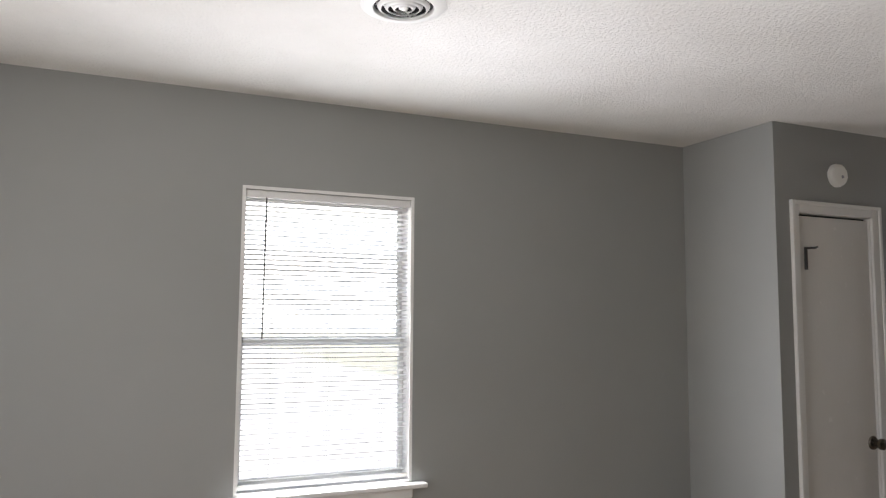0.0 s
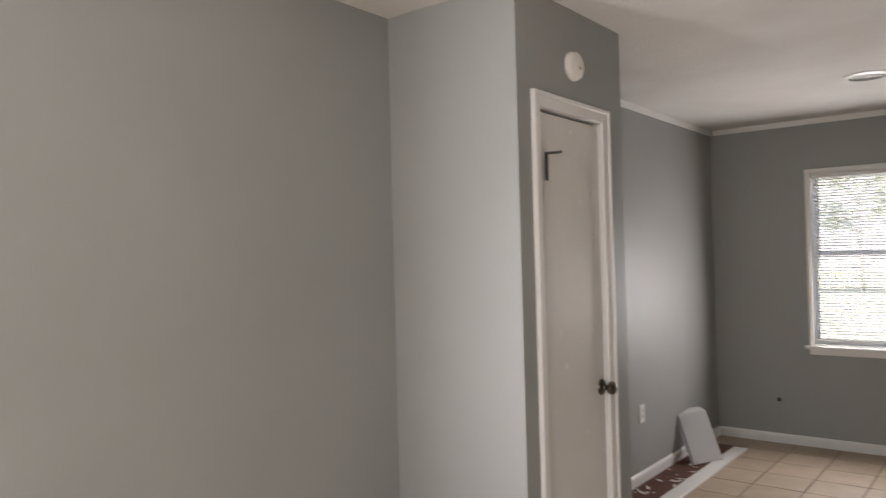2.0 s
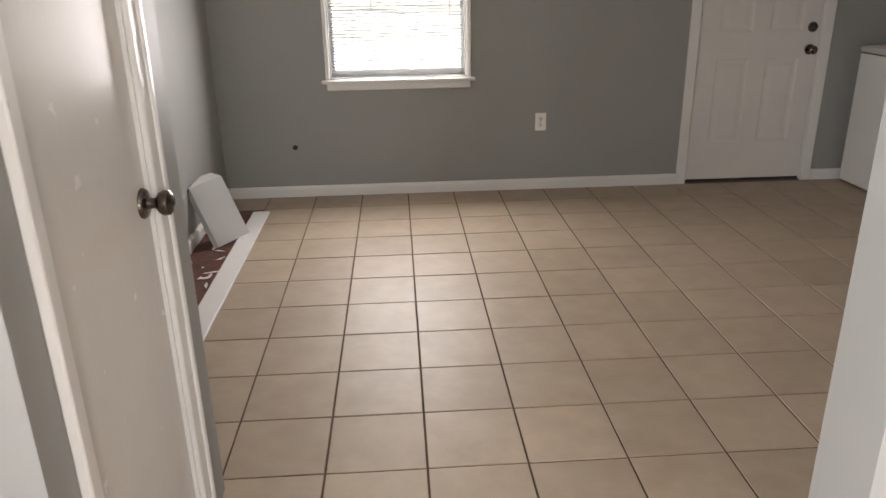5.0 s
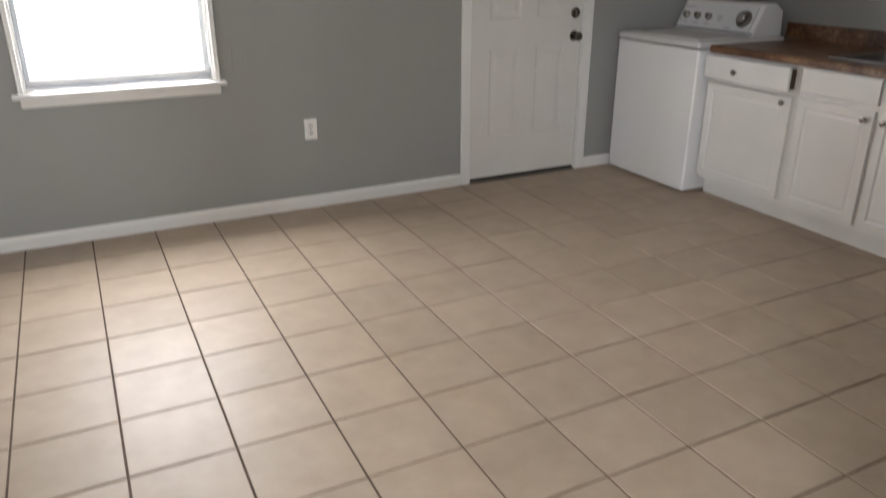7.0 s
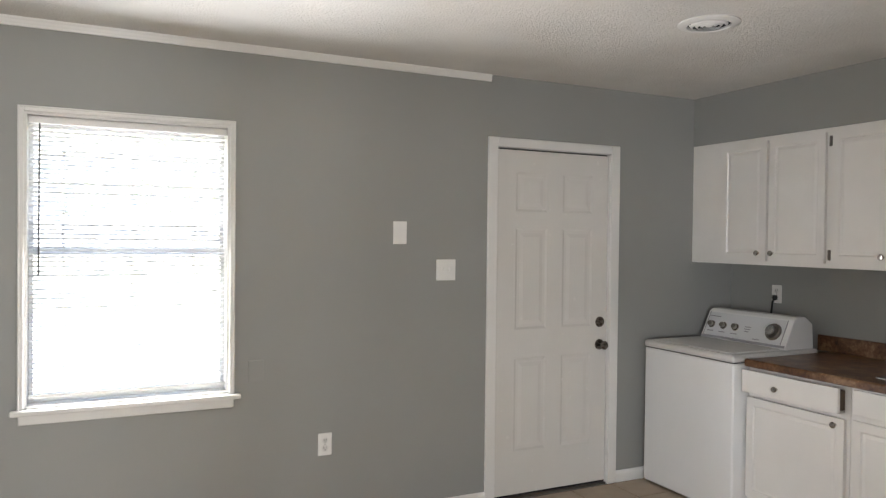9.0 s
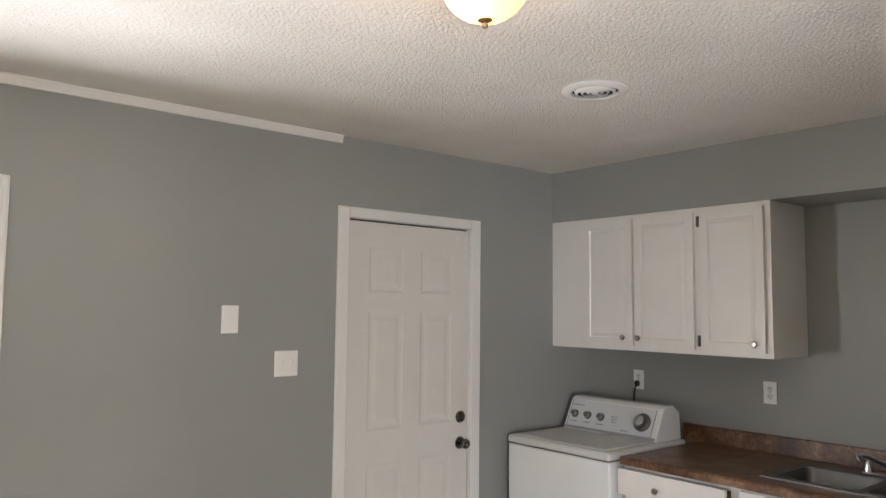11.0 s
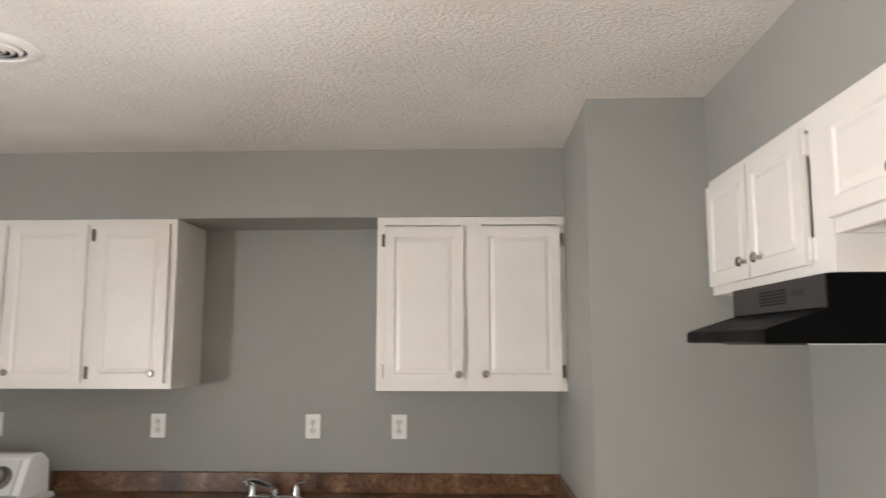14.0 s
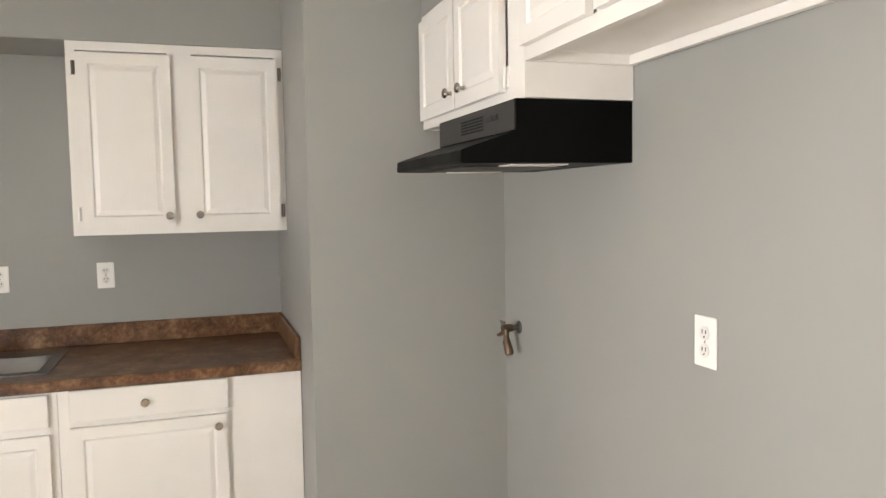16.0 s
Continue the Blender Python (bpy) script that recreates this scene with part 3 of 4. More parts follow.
def cabinet_front(cab, name, x0, x1, z0, z1, knob=None, plain=False, skew=0.0):
    w, h = x1 - x0, z1 - z0
    edge = 0.042 if min(w, h) > 0.2 else 0.03
    if plain:
        bm = bmesh.new()
        box(bm, 0, 0, 0, w, 0.02, h, 0.004, 2)
    else:
        bm = panelled(w, h, 0.02, [(edge, w - edge, edge, h - edge)], 0.0065, 0.006, 0.004, 0.016, 0.005)
    bmesh.ops.translate(bm, vec=(x0, -0.021, z0), verts=bm.verts)
    d = part(name, bm, CABINET, cab)
    d.rotation_euler = (0, 0, skew)
    if knob:
        cabinet_knob(d, knob[0], knob[1], -0.021)
    return d


def cabinet_body(cab, w, h, d, base=False):
    """A carcass with a face frame at y = 0 and its recessed underside."""
    t = 0.018
    low = 0.10 if base else 0.0
    boxes("side_panel", CABINET, cab, (0, 0.019, low, t, d, h))
    boxes("side_panel", CABINET, cab, (w - t, 0.019, low, w, d, h))
    boxes("back_panel", CABINET, cab, (t, d - 0.006, low + 0.025, w - t, d, h))
    boxes("bottom_panel", CABINET, cab, (t, 0.019, low + 0.025, w - t, d - 0.006, low + 0.04))
    boxes("back_rail", CABINET, cab, (t, d - 0.024, low, w - t, d - 0.006, low + 0.024))
    if not base:
        boxes("top_panel", CABINET, cab, (t, 0.019, h - t, w - t, d - 0.006, h))


def face_frame(cab, w, z0, z1, cuts, rails, stile=0.035):
    """Stiles at the ends and at the cuts, rails at heights between them."""
    specs = [(0, 0, z0, stile, 0.019, z1), (w - stile, 0, z0, w, 0.019, z1)]
    marks = [stile]
    for a, b in cuts:
        specs.append((a, 0, z0, b, 0.019, z1))
        marks += [a, b]
    marks.append(w - stile)
    for a, b in zip(marks[::2], marks[1::2]):
        if b - a < 0.002:
            continue
        for r0, r1 in rails:
            specs.append((a, 0, r0, b, 0.019, r1))
        specs.append((a, 0.019, z0 + 0.03, b, 0.021, z1 - 0.02))
    return boxes("face_frame", CABINET, cab, *specs)


def upper(m, w, h, d, label, fronts, hinges, cuts, group=""):
    cab = thing("wall_cabinet", m, label, "cabinet", group)
    cabinet_body(cab, w, h, d)
    face_frame(cab, w, 0, h, cuts, [(0, 0.035), (h - 0.035, h)])
    for f in fronts:
        cabinet_front(cab, "door", *f[:4], knob=f[4], skew=f[5] if len(f) > 5 else 0.0)
    for x, z, mat in hinges:
        cabinet_hinge(cab, x, z, mat)
    return cab


XF = 3.378
upper(pose(XF, -0.002, 1.38, 0, 0, -90), 1.382, 0.758, XE - XF - 0.003, "white painted wall cabinet with three doors above washer",
      [(0.262, 0.598, 0.025, 0.732, (0.548, 0.072)), (0.617, 0.978, 0.025, 0.732, (0.648, 0.072)), (1.020, 1.353, 0.025, 0.732, (1.308, 0.068))],
      [(0.998, 0.685, HINGE), (0.998, 0.07, HINGE), (0.2545, 0.685, CABINET), (0.2545, 0.07, CABINET)], [(0.035, 0.27), (0.585, 0.63), (0.965, 1.035)], "wall cabinets")
upper(pose(XF, -2.292, 1.374, 0, 0, -90), 0.831, 0.764, XE - XF - 0.003, "white painted wall cabinet with two panelled doors",
      [(0.038, 0.383, 0.03, 0.717, (0.362, 0.073)), (0.452, 0.806, 0.03, 0.717, (0.479, 0.075), -0.004)],
      [(0.026, 0.66, HINGE), (0.026, 0.085, CABINET), (0.818, 0.66, HINGE), (0.818, 0.085, HINGE)], [(0.37, 0.465)], "wall cabinets")
YF = -3.543
upper(pose(2.707, YF, 1.742, 0, 0, 180), 0.867, 0.396, 0.309, "short white wall cabinet with two doors over hood",
      [(0.030, 0.392, 0.028, 0.368, (0.369, 0.078)), (0.402, 0.752, 0.028, 0.368, (0.484, 0.078))],
      [(0.762, 0.325, CABINET), (0.762, 0.065, CABINET), (0.020, 0.325, CABINET), (0.020, 0.065, CABINET)], [(0.375, 0.42), (0.766, 0.832)], "wall cabinets")
upper(pose(1.838, YF, 1.829, 0, 0, 180), 0.859, 0.309, 0.309, "low white wall cabinet with two doors beside hood cabinet",
      [(0.012, 0.334, 0.034, 0.278, (0.314, 0.083)), (0.366, 0.812, 0.034, 0.278, (0.426, 0.083))],
      [(0.824, 0.235, CABINET), (0.824, 0.070, CABINET)], [(0.344, 0.382)], "wall cabinets")

XB = 3.05


def base_unit(y0, w, label):
    cab = thing("base_cabinet", pose(XB, y0, 0, 0, 0, -90), label, "cabinet", "base cabinets")
    cabinet_body(cab, w, 0.838, XE - XB - 0.004, base=True)
    return cab


b1 = base_unit(-0.772, 0.596, "white base cabinet with its drawer slightly pulled out")
face_frame(b1, 0.596, 0.10, 0.838, [], [(0.10, 0.13), (0.675, 0.705), (0.82, 0.838)], 0.03)
d1 = cabinet_front(b1, "drawer", 0.002, 0.572, 0.702, 0.826, (0.228, 0.756), plain=True)
d1.location = (0, -0.042, 0)
# dark brown paints the shaded slot behind the pulled-out drawer front
DRAWERSHADE = make_white("drawer_gap_shade", (0.09, 0.06, 0.04), 0.8, 0.2, 0.3)
boxes("drawer_box", DRAWERSHADE, d1, (0.035, -0.0008, 0.715, 0.566, 0.040, 0.812), label="drawer box coloured dark as the shade behind its front")
cabinet_front(b1, "door", 0.002, 0.576, 0.125, 0.672, (0.532, 0.640))
b2 = base_unit(-1.370, 0.888, "white sink base cabinet with two doors")
face_frame(b2, 0.888, 0.10, 0.838, [(0.43, 0.46)], [(0.10, 0.13), (0.675, 0.705), (0.82, 0.838)], 0.03)
cabinet_front(b2, "false_drawer_front", 0.02, 0.438, 0.708, 0.826, plain=True)
cabinet_front(b2, "false_drawer_front", 0.452, 0.862, 0.708, 0.826, plain=True)
cabinet_front(b2, "door", 0.02, 0.434, 0.125, 0.680, (0.394, 0.640))
cabinet_front(b2, "door", 0.456, 0.862, 0.125, 0.680, (0.494, 0.640))
b3 = base_unit(-2.260, 0.862, "white base cabinet with drawer, door and blank filler panel")
face_frame(b3, 0.862, 0.10, 0.838, [(0.575, 0.827)], [(0.10, 0.13), (0.685, 0.712), (0.825, 0.838)], 0.035)
cabinet_front(b3, "drawer", 0.038, 0.586, 0.716, 0.832, (0.293, 0.772), plain=True)
cabinet_front(b3, "door", 0.038, 0.578, 0.125, 0.695, (0.547, 0.655))
structure("toe_kick", CABINET, "white toe kick board under the base cabinets", "toe kick", (3.105, -3.123, 0.0, 3.12, -0.774, 0.0995))

# countertop with a hole for the sink
ct = thing("countertop", pose(0, 0, 0), "brown mottled granite-look laminate countertop with backsplash", "countertop")
SX0, SX1, SY0, SY1 = 3.175, 3.60, -2.205, -1.425
bm = bmesh.new()
CX, CY0, CY1, CZ = 3.032, -3.123, -0.765, 0.875
for s in ((CX, CY0, 0.8385, SX0, CY1, CZ), (SX1, CY0, 0.8385, XE - 0.003, CY1, CZ), (SX0, CY0, 0.8385, SX1, SY0, CZ), (SX0, SY1, 0.8385, SX1, CY1, CZ)):
    box(bm, *s)
bmesh.ops.remove_doubles(bm, verts=bm.verts, dist=1e-5)
part("top", bm, LAMINATE, ct)
bm = bmesh.new()
lip = [(CX - 0.006, 0.836), (CX - 0.012, 0.842), (CX - 0.012, 0.868), (CX - 0.006, 0.8765), (CX + 0.004, 0.878), (CX + 0.01, 0.8765), (CX - 0.001, 0.874), (CX - 0.001, 0.836)]
va = [bm.verts.new((x, CY0, z)) for x, z in lip]
vb = [bm.verts.new((x, CY1, z)) for x, z in lip]
for k in range(len(lip)):
    j = (k + 1) % len(lip)
    bm.faces.new((va[k], va[j], vb[j], vb[k]))
bm.faces.new(va[::-1])
bm.faces.new(vb)
part("front_edge", bm, LAMINATE, ct)
boxes("backsplash", LAMINATE, ct, (XE - 0.023, CY0, CZ, XE - 0.003, -0.68, 0.968), bevel=0.003)
boxes("side_splash", LAMINATE, ct, (CX + 0.004, CY0, CZ, XE - 0.023, CY0 + 0.018, 0.968), bevel=0.003)

# sink
sk = thing("sink", pose(0, 0, 0), "stainless steel double bowl drop-in sink", "sink")


def bowl(y0, y1):
    bm = bmesh.new()
    x0, x1, top, low = SX0 + 0.03, SX1 - 0.075, CZ + 0.003, CZ - 0.16
    outline = []
    for cx, cy, a0 in ((x1 - 0.05, y1 - 0.05, 0), (x0 + 0.05, y1 - 0.05, 90), (x0 + 0.05, y0 + 0.05, 180), (x1 - 0.05, y0 + 0.05, 270)):
        for k in range(6):
            a = radians(a0 + 90 * k / 5)
            outline.append((cx + 0.05 * math.cos(a), cy + 0.05 * math.sin(a), math.cos(a), math.sin(a)))
    loops = []
    for grow, z in ((0.012, top + 0.001), (0.0, top), (-0.006, top - 0.01), (-0.012, low + 0.03), (-0.03, low + 0.006), (-0.06, low)):
        loops.append([bm.verts.new((x + grow * c, y + grow * s, z)) for x, y, c, s in outline])
    n = len(outline)
    for a, b in zip(loops, loops[1:]):
        for k in range(n):
            bm.faces.new((a[k], a[(k + 1) % n], b[(k + 1) % n], b[k]))
    bm.faces.new(loops[-1])
    return part("bowl", bm, STEEL, sk, smooth=True)


bowl(SY0 + 0.03, -1.828)
bowl(-1.802, SY1 - 0.03)
rx0, rx1 = SX0 - 0.012, SX1 + 0.012
boxes("rim", STEEL, sk, (rx0, SY0 - 0.012, CZ, SX0 + 0.033, SY1 + 0.012, CZ + 0.005), (SX1 - 0.078, SY0 - 0.012, CZ, rx1, SY1 + 0.012, CZ + 0.005),
      (SX0 + 0.033, SY0 - 0.012, CZ, SX1 - 0.078, SY0 + 0.033, CZ + 0.005), (SX0 + 0.033, SY1 - 0.033, CZ, SX1 - 0.078, SY1 + 0.012, CZ + 0.005), (SX0 + 0.033, -1.831, CZ, SX1 - 0.078, -1.799, CZ + 0.005))

fc = thing("faucet", pose(3.565, -1.812, CZ + 0.005, 0, 0, -90), "chrome two-handle kitchen faucet with low spout", "faucet")
boxes("base_plate", CHROME, fc, (-0.125, -0.026, 0, 0.125, 0.026, 0.016), bevel=0.006)
for x in (-0.1, 0.1):
    bm = bmesh.new()
    lathe(bm, [(0.0, 0.016), (0.021, 0.016), (0.018, 0.04), (0.014, 0.058), (0.0, 0.06)], 18, pose(x, 0, 0))
    tube(bm, [(x, 0, 0.055), (x * 1.08, -0.004, 0.068), (x * 1.45, -0.012, 0.072)], [0.010, 0.008, 0.006], 10)
    part("handle", bm, CHROME, fc, smooth=True)
bm = bmesh.new()
lathe(bm, [(0.0, 0.016), (0.02, 0.016), (0.018, 0.045), (0.0, 0.048)], 18)
tube(bm, [(0, 0, 0.04), (-0.022, -0.04, 0.066), (-0.055, -0.095, 0.094), (-0.076, -0.135, 0.106), (-0.085, -0.150, 0.102), (-0.087, -0.153, 0.084)], [0.013, 0.0125, 0.012, 0.011, 0.011, 0.011], 12)
part("spout", bm, CHROME, fc, smooth=True)

# ---- washing machine ----
wm = thing("washing_machine", pose(2.945, -0.052, 0, 0, 0, -90), "white washing machine with pale console beside the counter", "washing machine")
W, D = 0.705, 0.68
boxes("cabinet", APPLIANCE, wm, (0, 0, 0.014, W, D, 0.850), bevel=0.008)
boxes("top_seam", DARK, wm, (0.006, 0.004, 0.850, W - 0.006, D - 0.004, 0.8555))
boxes("top", GREYTOP, wm, (-0.003, -0.006, 0.8555, W + 0.003, D, 0.895), bevel=0.010)
boxes("lid", GREYTOP, wm, (0.05, 0.03, 0.8952, W - 0.05, 0.42, 0.9035), bevel=0.004)
for x in (0.05, W - 0.05):
    for y in (0.06, D - 0.06):
        bm = bmesh.new()
        lathe(bm, [(0.0, 0.0), (0.022, 0.0), (0.022, 0.01), (0.01, 0.014), (0.01, 0.03), (0.0, 0.03)], 14, pose(x, y, 0))
        part("foot", bm, BLACK, wm)
bm = bmesh.new()
extrude_profile(bm, [(0.43, 0.895), (0.425, 0.905), (0.505, 1.068), (0.53, 1.083), (0.60, 1.083), (0.66, 1.04), (0.67, 0.895)], 0.042, W - 0.024)
bmesh.ops.bevel(bm, geom=bm.edges[:], offset=0.006, segments=2, affect="EDGES", profile=0.5)
con = part("console", bm, APPLIANCE, wm, "white sloped control console")
slope = math.atan2(0.163, 0.08)
face = pose(0, 0.425, 0.905) @ pose(0, 0, 0, math.degrees(slope) - 90)
bm = bmesh.new()
box(bm, 0.062, -0.0025, 0.018, W - 0.062, 0.004, 0.172, 0.001)
bmesh.ops.transform(bm, matrix=face, verts=bm.verts)
part("control_panel", bm, CONSOLE, con, "pale grey control panel")
for x in (0.105, 0.20, 0.295):
    bm = bmesh.new()
    lathe(bm, [(0.0, 0.0), (0.024, 0.0), (0.023, 0.006), (0.0, 0.0065)], 22, face @ pose(x, -0.0025, 0.088) @ FRONT)
    lathe(bm, [(0.018, 0.0), (0.016, 0.02), (0.0, 0.021)], 22, face @ pose(x, -0.0085, 0.088) @ FRONT)
    part("small_knob", bm, PEWTER, con, "small grey control knob", smooth=True)
bm = bmesh.new()
lathe(bm, [(0.0, 0.0), (0.052, 0.0), (0.050, 0.012), (0.040, 0.016), (0.034, 0.034), (0.0, 0.036)], 30, face @ pose(0.575, -0.0025, 0.092) @ FRONT)
part("timer_dial", bm, HINGE, con, "large dark grey timer dial", smooth=True)
bm = bmesh.new()
lathe(bm, [(0.0, 0.036), (0.031, 0.036), (0.027, 0.041), (0.0, 0.042)], 24, face @ pose(0.575, -0.0025, 0.092) @ FRONT)
part("dial_cap", bm, CHROME, con, smooth=True)
bm = bmesh.new()
box(bm, 0.045, -0.004, 0.002, W - 0.028, 0.003, 0.016, 0.001)
bmesh.ops.transform(bm, matrix=face, verts=bm.verts)
part("lower_band", bm, GREYMARK, con, "dark grey band under the controls")
for x in (0.058, W - 0.062):
    bm = bmesh.new()
    box(bm, x, -0.003, 0.016, x + 0.004, 0.003, 0.174)
    bmesh.ops.transform(bm, matrix=face, verts=bm.verts)
    part("end_cap_seam", bm, GREYMARK, con)
for x, z, w in ((0.11, 0.145, 0.09), (0.105, 0.045, 0.05), (0.20, 0.045, 0.05), (0.295, 0.045, 0.05), (0.385, 0.10, 0.045), (0.385, 0.085, 0.045), (0.385, 0.07, 0.03), (0.47, 0.03, 0.05)):
    bm = bmesh.new()
    box(bm, x - w / 2, -0.0033, z - 0.003, x + w / 2, -0.0026, z + 0.003)
    bmesh.ops.transform(bm, matrix=face, verts=bm.verts)
    part("printed_mark", bm, GREYMARK, con)

# ---- range hood ----
hd = thing("range_hood", pose(2.455, YD1 - 0.001, 1.5805, 0, 0, 180), "black under-cabinet range hood with sloped front", "range hood")
HW = 0.605
bm = bmesh.new()
side = [(0.0, 0.0), (0.0, 0.160), (-0.333, 0.160), (-0.333, 0.080), (-0.470, 0.036), (-0.480, 0.031), (-0.482, 0.004), (-0.476, 0.0)]
extrude_profile(bm, side, 0.0, HW)
part("shell", bm, ENAMEL, hd)
boxes("control_strip", HOODPANEL, hd, (0.004, -0.3365, 0.083, HW - 0.004, -0.3335, 0.158))
for x in (0.215, 0.275, 0.335):
    for k in range(5):
        boxes("vent_slot", DARK, hd, (x, -0.3385, 0.100 + 0.0085 * k, x + 0.052, -0.3355, 0.1055 + 0.0085 * k))
for x in (0.42, 0.462):
    boxes("rocker_switch", BLACK, hd, (x, -0.341, 0.118, x + 0.032, -0.3355, 0.134), bevel=0.002)
boxes("filter", HOODPANEL, hd, (0.15, -0.42, -0.004, 0.46, -0.12, -0.0005), label="dark mesh grease filter")
boxes("light_lens", LENS, hd, (0.04, -0.33, -0.004, 0.13, -0.17, -0.0005), bevel=0.001)
boxes("light_lens", LENS, hd, (0.48, -0.33, -0.004, 0.57, -0.17, -0.0005), bevel=0.001)

# ---- plates, outlets, switches ----


def wall_plate(name, m, w, h, label, category, mat=None, group=""):
    p = thing(name, m, label, category, group)
    bm = bmesh.new()
    box(bm, -w / 2, -0.006, -h / 2, w / 2, 0.0, h / 2, 0.003, 2)
    part("plate", bm, mat or PLATE, p)
    return p


def outlet(m, label="white duplex wall outlet", w=0.072, h=0.115):
    p = wall_plate("wall_outlet", m, w, h, label, "outlet", group="wall outlets")
    for z in (-0.02, 0.02):
        bm = bmesh.new()
        lathe(bm, [(0.0, 0.0), (0.0165, 0.0), (0.0165, 0.002), (0.0, 0.002)], 20, pose(0, -0.006, z) @ FRONT)
        r = part("receptacle", bm, RECEPT, p)
        for x in (-0.006, 0.006):
            boxes("slot", DARK, r, (x - 0.0014, -0.0086, z - 0.001, x + 0.0014, -0.0079, z + 0.008))
        boxes("slot", DARK, r, (-0.0022, -0.0086, z - 0.010, 0.0022, -0.0079, z - 0.006))
    bm = bmesh.new()
    lathe(bm, [(0.0, 0.0), (0.003, 0.0), (0.002, 0.001), (0.0, 0.001)], 10, pose(0, -0.006, 0) @ FRONT)
    part("screw", bm, NICKEL, p)
    return p


EAST = lambda y, z: pose(XE, y, z, 0, 0, -90)
outlet(pose(0.882, 0, 0.453), "white duplex wall outlet low on grey wall")
for y in (-1.184, -1.943, -2.36):
    outlet(EAST(y, 1.182), "white duplex wall outlet above the backsplash")
ow = outlet(EAST(-0.372, 1.186), "white wall outlet with a plugged black cord")
outlet(pose(1.546, YD1, 1.158, 0, 0, 180), "large white outlet on the range wall", 0.076, 0.118)
outlet(pose(XW, -1.49, 0.44, 0, 0, 90), "white duplex wall outlet low on grey wall")
wall_plate("blank_plate", pose(1.288, 0, 1.546), 0.078, 0.122, "blank white cover plate on the grey wall", "cover plate")
sw = wall_plate("light_switch", pose(1.565, 0, 1.344), 0.118, 0.116, "white double light switch beside the door", "light switch")
for x in (-0.023, 0.023):
    boxes("toggle", PLATE, sw, (x - 0.005, -0.014, -0.008, x + 0.005, -0.006, 0.012), bevel=0.002)
    boxes("toggle_collar", PLATE, sw, (x - 0.009, -0.0075, -0.016, x + 0.009, -0.0055, 0.018))
wall_plate("painted_plate", pose(0.528, 0, 0.855), 0.072, 0.108, "wall plate painted over in wall grey", "cover plate", WALL)

hl = thing("cable_hole", pose(-0.722, -0.0005, 0.33), "small black cable hole in the grey wall", "cable hole")
bm = bmesh.new()
lathe(bm, [(0.0, 0.0), (0.017, 0.0), (0.016, 0.004), (0.009, 0.005), (0.0, 0.001)], 16, FRONT)
part("grommet", bm, BLACK, hl)

# plug and cord of the washer
pc = thing("power_cord", pose(XE, -0.372, 1.166, 0, 0, -90), "black power cord plugged in above the washer", "power cord")
boxes("plug", BLACK, pc, (-0.014, -0.034, -0.018, 0.014, -0.009, 0.014), bevel=0.005)
bm = bmesh.new()
tube(bm, [(0, -0.03, -0.012), (-0.004, -0.038, -0.035), (-0.010, -0.035, -0.07), (-0.022, -0.028, -0.12), (-0.03, -0.03, -0.20), (-0.02, -0.03, -0.32)], 0.006, 8)
part("cord", bm, BLACK, pc, smooth=True)

# gas valve
gv = thing("gas_valve", pose(2.585, YD1, 1.025, 0, 0, 180), "tarnished brass gas shut-off valve on a pipe", "gas valve")
bm = bmesh.new()
lathe(bm, [(0.0, 0.0), (0.024, 0.0), (0.022, 0.005), (0.011, 0.006), (0.011, 0.05), (0.0, 0.05)], 16, FRONT)
part("pipe_stub", bm, STEEL, gv, smooth=True)
bm = bmesh.new()
lathe(bm, [(0.0, 0.03), (0.014, 0.03), (0.015, 0.045), (0.013, 0.068), (0.0, 0.070)], 8, FRONT)
tube(bm, [(0.0, -0.052, 0.004), (0.010, -0.056, -0.020), (0.016, -0.058, -0.034)], [0.012, 0.010, 0.008], 10)
tube(bm, [(0.004, -0.055, -0.006), (-0.024, -0.066, -0.026), (-0.036, -0.070, -0.028)], [0.008, 0.007, 0.005], 8)
part("valve_body", bm, BRASS, gv, smooth=True)
bm = bmesh.new()
tube(bm, [(0.014, -0.058, -0.030), (0.024, -0.060, -0.046), (0.040, -0.058, -0.080), (0.044, -0.058, -0.088)], [0.010, 0.015, 0.0165, 0.013], 12)
part("flare_cap", bm, BRASS, gv, smooth=True)
bm = bmesh.new()
box(bm, -0.006, -0.07, 0.012, 0.006, -0.06, 0.026, 0.002)
box(bm, -0.022, -0.068, 0.020, 0.022, -0.062, 0.028, 0.002)
part("lever", bm, STEEL, gv)

# ---- ceiling fixtures ----


